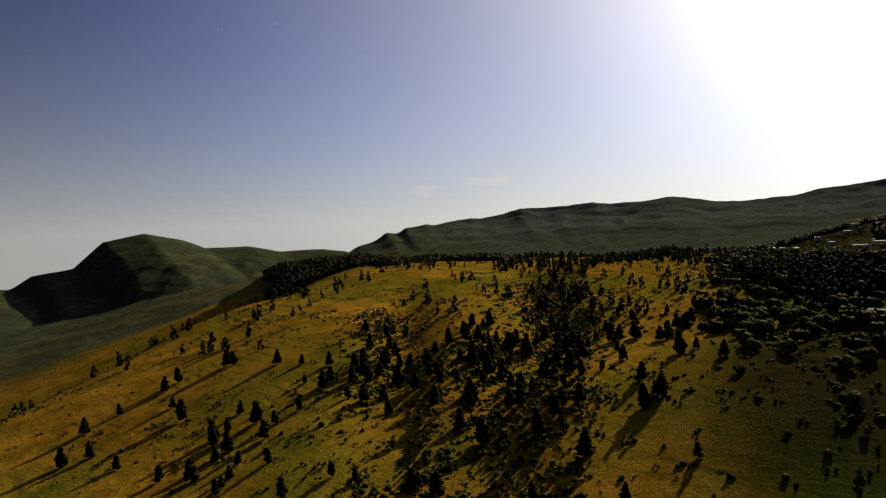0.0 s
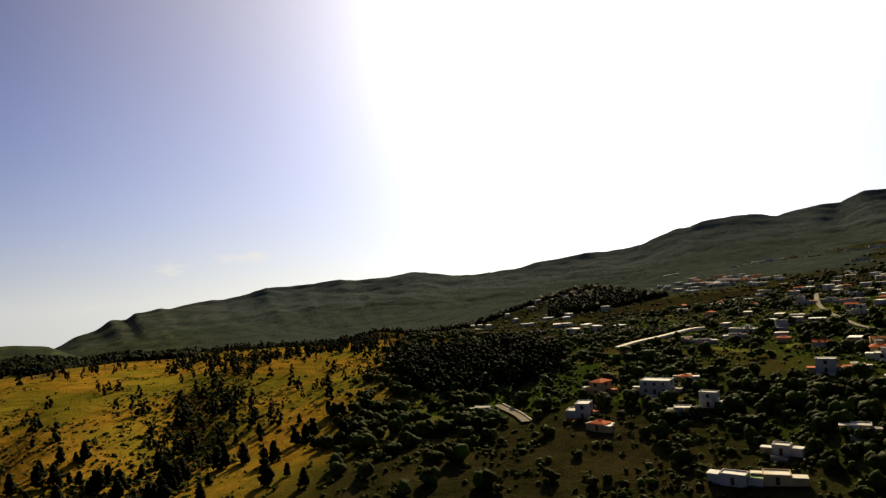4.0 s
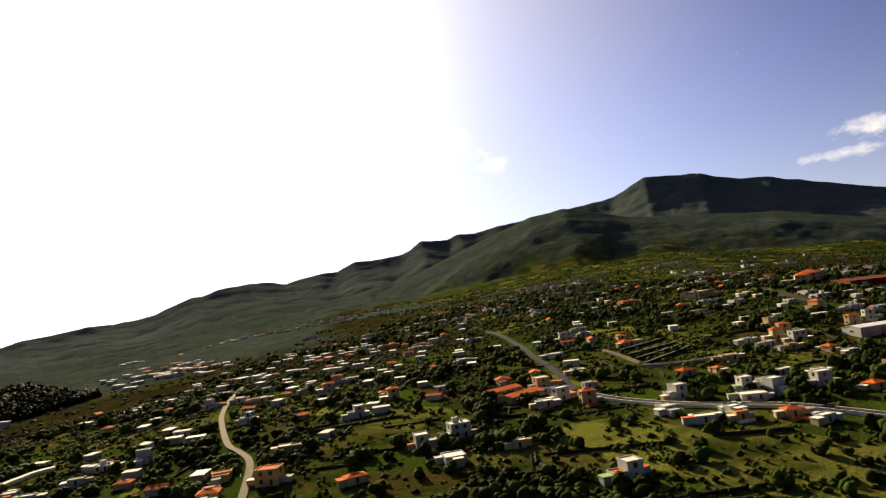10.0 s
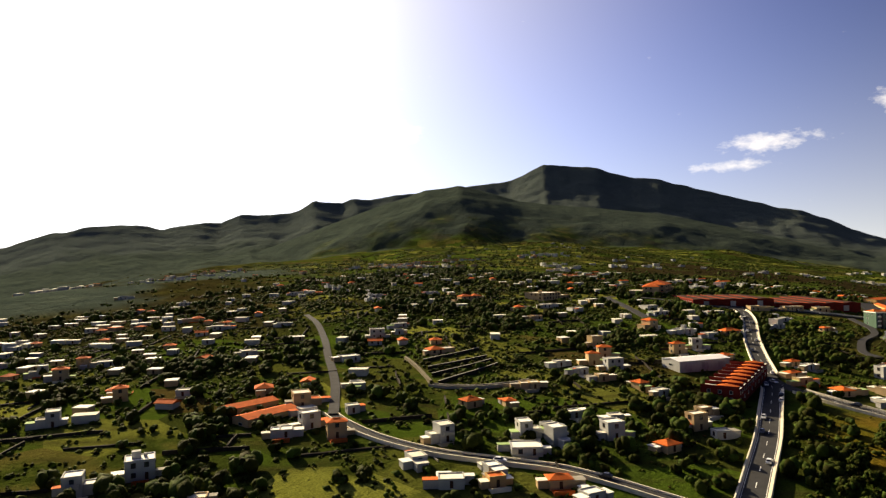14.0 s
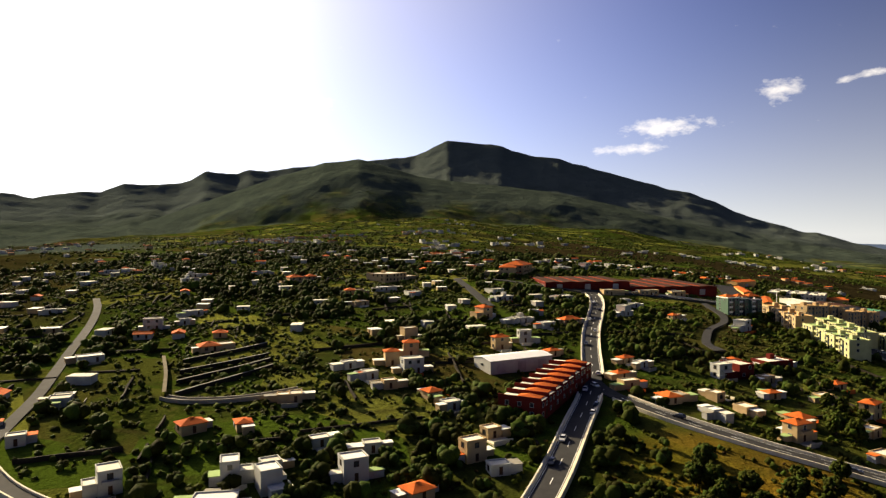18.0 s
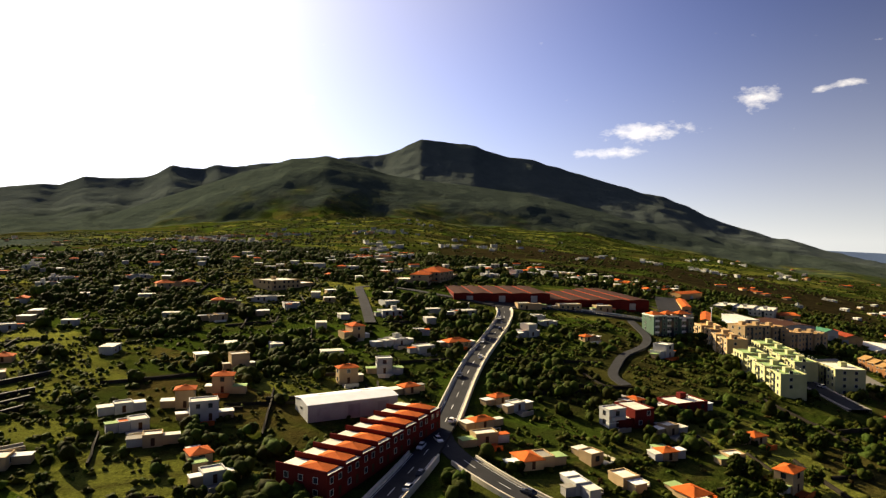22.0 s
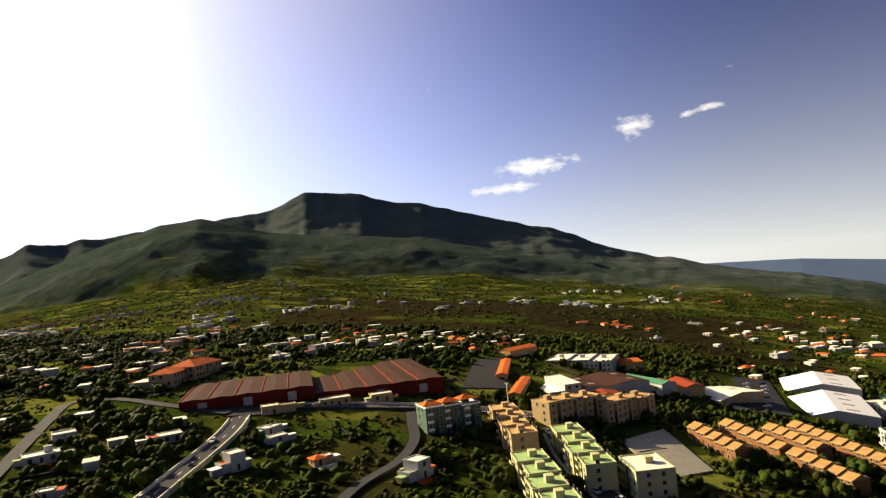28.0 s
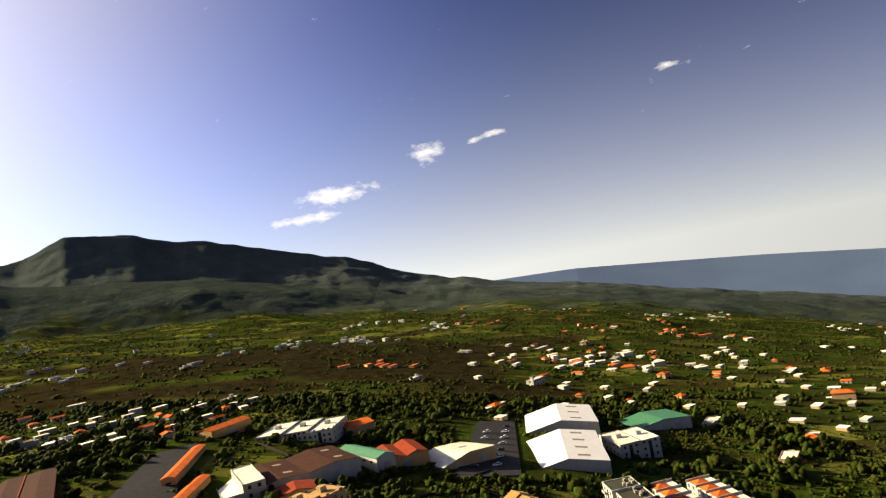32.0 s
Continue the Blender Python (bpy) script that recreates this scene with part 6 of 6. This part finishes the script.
# ------------------------------------------------------------ field walls of dark stone
def field_walls(n, seed, x0, x1, y0, y1):
    rng = random.Random(seed)
    bm = bmesh.new()
    for _ in range(n):
        x, y = rng.uniform(x0, x1), rng.uniform(y0, y1)
        if not off_road(x, y, 9):
            continue
        a = radians(rng.choice((-52, 38)) + rng.uniform(-9, 9))
        run, hgt = rng.uniform(14, 45), rng.uniform(0.6, 1.3)
        c, s = math.cos(a), math.sin(a)
        steps = int(run / 6) + 2
        t = np.linspace(-run / 2, run / 2, steps)
        zs = ground_z(x + c * t, y + s * t)
        prev = None
        for k in range(steps):
            px, py = x + c * t[k] + rng.uniform(-0.3, 0.3), y + s * t[k]
            if not clear(px, py, 8):
                prev = None
                continue
            row = [bm.verts.new((px + o * -s * 0.35, py + o * c * 0.35, zs[k] + dz)) for o, dz in ((-1, -0.8), (-0.8, hgt + rng.uniform(-0.2, 0.2)), (0.8, hgt), (1, -0.8))]
            if prev:
                for q in range(3):
                    bm.faces.new((prev[q], row[q], row[q + 1], prev[q + 1]))
            prev = row
    me = bpy.data.meshes.new("field_walls")
    bm.to_mesh(me)
    bm.free()
    me.materials.append(LAVA_STONE)
    return tagged(new("field_walls", me), "low dry-stone field walls of dark lava", "walls", kind="stuff")


field_walls(420, 3, 300, 1050, 110, 640)
field_walls(70, 4, 560, 1000, -200, 90)


# ------------------------------------------------------------ plants
RNG = np.random.RandomState(7)


def blob(rng, rough=0.28, squash=1.0):
    """An uneven clump of 20 faces, about 1 across."""
    t = (1 + 5 ** 0.5) / 2
    v = np.array([(-1, t, 0), (1, t, 0), (-1, -t, 0), (1, -t, 0), (0, -1, t), (0, 1, t), (0, -1, -t), (0, 1, -t), (t, 0, -1), (t, 0, 1), (-t, 0, -1), (-t, 0, 1)], float)
    v = v / np.linalg.norm(v, axis=1)[:, None] * 0.5
    v = v * (1 + rng.uniform(-rough, rough, (12, 1))) * (1, 1, squash)
    f = np.array([(0, 11, 5), (0, 5, 1), (0, 1, 7), (0, 7, 10), (0, 10, 11), (1, 5, 9), (5, 11, 4), (11, 10, 2), (10, 7, 6), (7, 1, 8),
                  (3, 9, 4), (3, 4, 2), (3, 2, 6), (3, 6, 8), (3, 8, 9), (4, 9, 5), (2, 4, 11), (6, 2, 10), (8, 6, 7), (9, 8, 1)])
    return v, f


def clump(rng, rough=0.45):
    """A ragged little clump of 8 faces."""
    v = np.array([(1, 0, 0), (-1, 0, 0), (0, 1, 0), (0, -1, 0), (0, 0, 1), (0, 0, -1)], float) * 0.5
    v = v * (1 + rng.uniform(-rough, rough, (6, 1))) + rng.uniform(-0.1, 0.1, (6, 3))
    f = np.array([(0, 2, 4), (2, 1, 4), (1, 3, 4), (3, 0, 4), (2, 0, 5), (1, 2, 5), (3, 1, 5), (0, 3, 5)])
    return v, f


def fluffy_crown(rng, n, size):
    out = []
    for k in range(n):
        d = rng.normal(0, 1, 3)
        d = d / np.linalg.norm(d) * rng.uniform(0.25, 1.0) ** 0.4
        v, f = clump(rng)
        out.append((v @ spin(rng).T * rng.uniform(0.7, 1.3) * size + (d[0] * 0.40, d[1] * 0.40, 0.56 + d[2] * 0.36), f))
    return gather(out)


def round_crown(rng, n):
    """A broad crown of a few bulging leaf masses, unit height."""
    out = []
    for k in range(n):
        a, r = rng.uniform(0, 6.283), 0.30 * rng.uniform(0.2, 1.0) ** 0.5
        v, f = blob(rng, 0.22, rng.uniform(0.7, 0.95))
        out.append((v @ spin(rng).T * rng.uniform(0.5, 0.78) + (r * math.cos(a), r * math.sin(a), rng.uniform(0.32, 0.66)), f))
    return gather(out)


def spin(rng):
    a = rng.uniform(0, 6.283, 3)
    return np.array(Euler(a).to_matrix())


def gather(pieces):
    vs, fs, n = [], [], 0
    for v, f in pieces:
        vs.append(v)
        fs.append(f + n)
        n += len(v)
    return np.concatenate(vs), np.concatenate(fs)


def mesh_of(name, v, f, *mats):
    me = bpy.data.meshes.new(name)
    me.vertices.add(len(v))
    me.vertices.foreach_set("co", np.asarray(v, np.float32).ravel())
    me.loops.add(f.size)
    me.loops.foreach_set("vertex_index", np.asarray(f, np.int32).ravel())
    me.polygons.add(len(f))
    me.polygons.foreach_set("loop_start", np.arange(0, f.size, 3, dtype=np.int32))
    me.update(calc_edges=True)
    me.polygons.foreach_set("use_smooth", np.ones(len(f), bool))
    for m in mats:
        me.materials.append(m)
    return me


def pine_crown(rng, n, h=1.0):
    """Tiers of drooping needle clumps round a stem, unit height."""
    out = []
    for k in range(n):
        t = (k + rng.uniform(0, 1)) / n
        z = 0.16 + 0.84 * t
        r = 0.25 * (1 - t) ** 0.5 * rng.uniform(0.35, 1.1)
        a = rng.uniform(0, 6.283)
        v, f = clump(rng) if n > 20 else blob(rng, 0.4, rng.uniform(0.6, 1.1))
        s = (0.19 + 0.11 * (1 - t)) * rng.uniform(0.7, 1.25)
        out.append((v @ spin(rng).T * s + (r * math.cos(a), r * math.sin(a), z), f))
    return gather(out)


def stem(rng, r0, r1, h, limbs=0):
    bm = bmesh.new()
    bmesh.ops.create_cone(bm, cap_ends=True, segments=7, radius1=r0, radius2=r1, depth=h, matrix=Matrix.Translation((0, 0, h / 2)))
    for k in range(limbs):
        a = k * 2.4 + rng.uniform(0, 1)
        z = h * (0.5 + 0.4 * k / max(1, limbs))
        m = Matrix.Translation((0, 0, z)) @ Matrix.Rotation(a, 4, "Z") @ Matrix.Rotation(radians(50), 4, "Y") @ Matrix.Translation((0, 0, 0.12))
        bmesh.ops.create_cone(bm, cap_ends=True, segments=5, radius1=r1 * 0.8, radius2=r1 * 0.3, depth=0.26, matrix=m)
    return bm


def tree(kind, rng, seed):
    if kind == "pine":
        root = tagged(new("pine_tree"), "dark green pine tree with a tapering uneven crown", "tree", "pines on the slopes")
        part("trunk", stem(rng, 0.022, 0.006, 0.92, 4), BARK, root)
        v, f = pine_crown(rng, 70)
        part("crown", mesh_of("crown", v, f, PINE), None, root)
    else:
        root = tagged(new("broadleaf_tree"), "rounded green garden tree with a loose crown", "tree", "garden trees")
        part("trunk", stem(rng, 0.045, 0.02, 0.6, 5), BARK, root)
        v, f = fluffy_crown(rng, 130, 0.22)
        part("crown", mesh_of("crown", v, f, LEAF), None, root)
    return root


# keep plants off the roads and out of the buildings
KEEP_OUT = []
for ob in scene.collection.objects:
    if ob.parent is None and ob.type == "EMPTY":
        KEEP_OUT.append((ob.matrix_basis.translation.x, ob.matrix_basis.translation.y, 8.0))
BLOCK = np.zeros((1800, 1500), bool)
for (bx, by, br) in KEEP_OUT:
    i, j = int(bx) + 400, int(by) + 600
    if 12 < i < 1788 and 12 < j < 1488:
        BLOCK[i - 5:i + 5, j - 5:j + 5] = True
for line, half in ROAD_LINES:
    n = int(half) + 1
    for (bx, by) in line:
        i, j = int(bx) + 400, int(by) + 600
        if 12 < i < 1788 and 12 < j < 1488:
            BLOCK[i - n:i + n, j - n:j + n] = True


def block_big(x, y, rot, w, d):
    c, s = math.cos(radians(rot)), math.sin(radians(rot))
    for a in np.arange(-w / 2 - 1, w / 2 + 1, 0.7):
        for b in np.arange(-d / 2 - 1, d / 2 + 1, 0.7):
            i, j = int(x + c * a - s * b) + 400, int(y + s * a + c * b) + 600
            if 0 <= i < 1800 and 0 <= j < 1500:
                BLOCK[i, j] = True


for ob in list(scene.collection.objects):
    if ob.parent is None and ob.type == "EMPTY":
        q = [c for c in ob.children if c.name.startswith(("wall", "wing"))]
        for c in q:
            xs = [v.co.x for v in c.data.vertices]
            ys = [v.co.y for v in c.data.vertices]
            rz = ob.matrix_basis.to_euler().z
            ctr = ob.matrix_basis @ Vector(((min(xs) + max(xs)) / 2, (min(ys) + max(ys)) / 2, 0))
            block_big(ctr.x, ctr.y, math.degrees(rz), max(xs) - min(xs), max(ys) - min(ys))
for pts in ([(787, -52), (850, -20)], [(876, 40), (980, 68)], [(918, -120), (1047, -78)], [(718, -59), (753, -32)]):
    BLOCK[int(pts[0][0]) + 400:int(pts[1][0]) + 400, int(pts[0][1]) + 600:int(pts[1][1]) + 600] = True


def free(x, y):
    i, j = (np.asarray(x).astype(int) + 400), (np.asarray(y).astype(int) + 600)
    inside = (i >= 0) & (i < 1800) & (j >= 0) & (j < 1500)
    return ~(BLOCK[np.clip(i, 0, 1799), np.clip(j, 0, 1499)] & inside)


def scatter(n, x0, x1, y0, y1, density, rng):
    """Places drawn evenly in a box and kept by a density, off roads and houses."""
    x, y = rng.uniform(x0, x1, n), rng.uniform(y0, y1, n)
    k = (rng.uniform(0, 1, n) < density(x, y)) & free(x, y)
    return x[k], y[k]


def stuff(name, x, y, sizes, shapes, rng, material, label, category, sink=0.1, tall=1.0):
    """Many small plants as one object."""
    z = ground_z(x, y)
    kinds = rng.randint(0, len(shapes), len(x))
    vs, fs, n = [], [], 0
    for k, (sv, sf) in enumerate(shapes):
        m = kinds == k
        cnt = int(m.sum())
        if not cnt:
            continue
        a = rng.uniform(0, 6.283, cnt)
        c, s = np.cos(a), np.sin(a)
        sz = sizes[m]
        px = (sv[None, :, 0] * c[:, None] - sv[None, :, 1] * s[:, None]) * sz[:, None] + x[m][:, None]
        py = (sv[None, :, 0] * s[:, None] + sv[None, :, 1] * c[:, None]) * sz[:, None] + y[m][:, None]
        pz = sv[None, :, 2] * sz[:, None] * tall + (z[m] - sink * sz)[:, None]
        vs.append(np.stack([px, py, pz], -1).reshape(-1, 3))
        off = n + np.arange(cnt)[:, None, None] * len(sv)
        fs.append((sf[None] + off).reshape(-1, 3))
        n += cnt * len(sv)
    me = mesh_of(name, np.concatenate(vs), np.concatenate(fs), material)
    return tagged(new(name, me), label, category, kind="stuff")


def bush_shapes(count, clumps, rng, squash=0.7):
    out = []
    for _ in range(count):
        out.append(gather([(lambda v, f: (v @ spin(rng).T * rng.uniform(0.45, 0.75) * (1, 1, squash) + (rng.uniform(-0.3, 0.3), rng.uniform(-0.3, 0.3), 0.25), f))(*blob(rng, 0.4)) for _ in range(clumps)]))
    return out


def line_density(pts, width):
    line = spline(pts, 12.0)

    def fn(x, y):
        d = np.min(np.hypot(x[:, None] - line[None, :, 0], y[:, None] - line[None, :, 1]), axis=1)
        return np.exp(-(d / width) ** 2)
    return fn


GULLY = line_density([(-36, 170), (-32, 200), (-24, 241), (-45, 309), (-17, 376), (-30, 463), (-20, 560), (10, 640), (60, 720)], 22)
GULLY_2 = line_density([(-72, 170), (-60, 215), (-80, 262), (-98, 300), (-108, 350), (-130, 420)], 15)


def meadow_trees(x, y):
    m, _, _ = cover(x, y)
    n = fractal(x, y, 60, 3, 71)
    return np.clip(m * (0.03 + 0.20 * smooth(0.1, 0.7, n) + 0.30 * smooth(480, 760, y) * smooth(-0.3, 0.5, n) + 0.10 * smooth(-60, 80, x)) + 0.38 * GULLY(x, y) * smooth(200, 260, y) + 0.25 * GULLY_2(x, y) * smooth(240, 300, y), 0, 1)


def wood_trees(x, y):
    _, _, w = cover(x, y)
    return np.where(w > 0.35, 0.9, 0.0)


def town_trees(x, y):
    m, lava, w = cover(x, y)
    n = fractal(x, y, 45, 3, 83)
    return np.clip((1 - m) * (1 - w) * (1 - 0.5 * lava) * (0.06 + 0.85 * smooth(-0.05, 0.55, n)), 0, 1)


PINES = [pine_crown(RNG, 10) for _ in range(5)]
LEAFY = [round_crown(RNG, 5) for _ in range(10)]
BUSHES = bush_shapes(6, 2, RNG)
TUFTS = [gather([(lambda v, f: (v @ spin(RNG).T * RNG.uniform(0.5, 0.8) * (1, 1, 0.8) + (RNG.uniform(-0.35, 0.35), RNG.uniform(-0.35, 0.35), RNG.uniform(0.1, 0.35)), f))(*clump(RNG)) for _ in range(2)]) for _ in range(10)]

# single pines on the meadow hill, then the far ones and the wood
templates = [tree("pine", RNG, k) for k in range(5)]
x, y = scatter(13000, -420, 340, 150, 1100, meadow_trees, RNG)
order = np.argsort(np.hypot(x + 20, y - 120))
x, y = x[order], y[order]
near = 200
for k in range(min(near, len(x))):
    s = RNG.uniform(4.0, 9.5)
    m = Matrix.Translation((x[k], y[k], gz(x[k], y[k]) - 0.15)) @ Matrix.Rotation(RNG.uniform(0, 6.28), 4, "Z") @ Matrix.Scale(s, 4)
    if k < 5:
        templates[k].matrix_basis = m
    else:
        copy = copy_thing(templates[k % 5], Matrix())
        copy.matrix_basis = m
stuff("pine_wood", x[near:], y[near:], RNG.uniform(5, 11, len(x) - near), PINES, RNG, PINE, "scattered dark pines farther up the meadow slope", "trees")
x, y = scatter(16000, -480, 440, 700, 1060, wood_trees, RNG)
k = np.hypot(x, y) < 1080
x, y = x[k], y[k]
stuff("pine_wood", x, y, RNG.uniform(7, 13, len(x)), bush_shapes(6, 2, RNG, 1.4), RNG, PINE, "dark pine wood along the crest of the hill", "trees")
x, y = scatter(5200, 60, 420, 330, 860, wood_trees, RNG)
stuff("pine_wood", x, y, RNG.uniform(8, 13, len(x)), PINES, RNG, PINE, "dense dark pine wood on a knoll", "trees")


def slope_wood(x, y):
    n = fractal(x, y, 50, 3, 73)
    return smooth(-15, 25, x - 65 - 0.22 * (y - 400)) * smooth(205, 150, x) * smooth(230, 330, y) * (0.25 + 0.5 * smooth(-0.5, 0.3, n))


x, y = scatter(2600, 45, 300, 190, 760, slope_wood, RNG)
stuff("slope_trees", x, y, RNG.uniform(4.5, 9, len(x)), LEAFY, RNG, LEAF, "dark green trees on the slope beside the meadow", "trees", sink=0.15)
# garden and orchard trees
templates = [tree("leaf", RNG, k) for k in range(5)]
x, y = scatter(40000, 70, 1150, -300, 640, town_trees, RNG)
order = np.argsort(np.abs(y - (90 - 0.25 * (x - 300))) + 0.2 * np.abs(x - 550))
x, y = x[order], y[order]
near = 170
for k in range(min(near, len(x))):
    s = RNG.uniform(3.5, 7.5)
    m = Matrix.Translation((x[k], y[k], gz(x[k], y[k]) - 0.1)) @ Matrix.Rotation(RNG.uniform(0, 6.28), 4, "Z") @ Matrix.Scale(s, 4)
    if k < 5:
        templates[k].matrix_basis = m
    else:
        copy = copy_thing(templates[k % 5], Matrix())
        copy.matrix_basis = m
stuff("orchard_trees", x[near:], y[near:], RNG.uniform(3.0, 8.0, len(x) - near) * RNG.uniform(0.6, 1.1, len(x) - near), LEAFY, RNG, LEAF, "green fruit and garden trees between the houses", "trees", sink=0.15)


def far_plants(x, y):
    m, lava, w = cover(x, y)
    n = fractal(x, y, 70, 3, 95)
    hedge = smooth(0.11, 0.03, np.abs(lattice(x / 75, y / 48, 97))) + smooth(0.10, 0.03, np.abs(lattice(x / 46 + 5, y / 95, 98)))
    return np.clip((1 - m) * (1 - w) * (0.10 + 0.40 * smooth(0.0, 0.8, n) + 0.8 * hedge) * (1 - 0.6 * lava), 0, 1)


def scrub_here(x, y):
    m, lava, w = cover(x, y)
    n = fractal(x, y, 30, 3, 101)
    return np.clip((1 - m) * (0.25 + 0.75 * smooth(-0.3, 0.5, n)) * (1 - 0.2 * lava), 0, 1)


def meadow_scrub(x, y):
    m, lava, w = cover(x, y)
    n = fractal(x, y, 28, 3, 107)
    return np.clip(m * (0.05 + 0.6 * smooth(0.2, 0.8, n)) + GULLY(x, y) + GULLY_2(x, y), 0, 1)


x, y = scatter(84000, 70, 1150, -300, 620, scrub_here, RNG)
stuff("scrub", x, y, RNG.uniform(1.5, 4.6, len(x)), TUFTS, RNG, SCRUB, "green scrub and garden bushes", "bushes")
x, y = scatter(42000, -330, 330, 150, 900, meadow_scrub, RNG)
stuff("scrub", x, y, RNG.uniform(0.9, 3.0, len(x)), TUFTS, RNG, SCRUB, "low green bushes in the meadow gullies", "bushes")
x, y = scatter(15000, -150, 90, 150, 520, lambda x, y: 0.8 * GULLY(x, y) + 0.7 * GULLY_2(x, y) + 0.05, RNG)
stuff("gully_bushes", x, y, RNG.uniform(1.2, 4.2, len(x)), TUFTS, RNG, SCRUB, "thick olive green bushes filling the meadow gullies", "bushes")
x, y = scatter(9000, 440, 1250, -330, 120, scrub_here, RNG)
stuff("dry_scrub", x, y, RNG.uniform(1.0, 2.4, len(x)), BUSHES, RNG, DRY, "dry brown scrub on waste ground", "bushes")
x, y = scatter(9000, 180, 660, 600, 1020, far_plants, RNG)
stuff("far_trees", x, y, RNG.uniform(3, 7, len(x)), TUFTS, RNG, LEAF, "dark trees and hedges on the far plateau", "trees")
x, y = scatter(110000, 650, 2700, -1500, 1500, far_plants, RNG)
stuff("far_trees", x, y, RNG.uniform(3, 8, len(x)), TUFTS, RNG, LEAF, "distant trees and hedges between the fields", "trees")
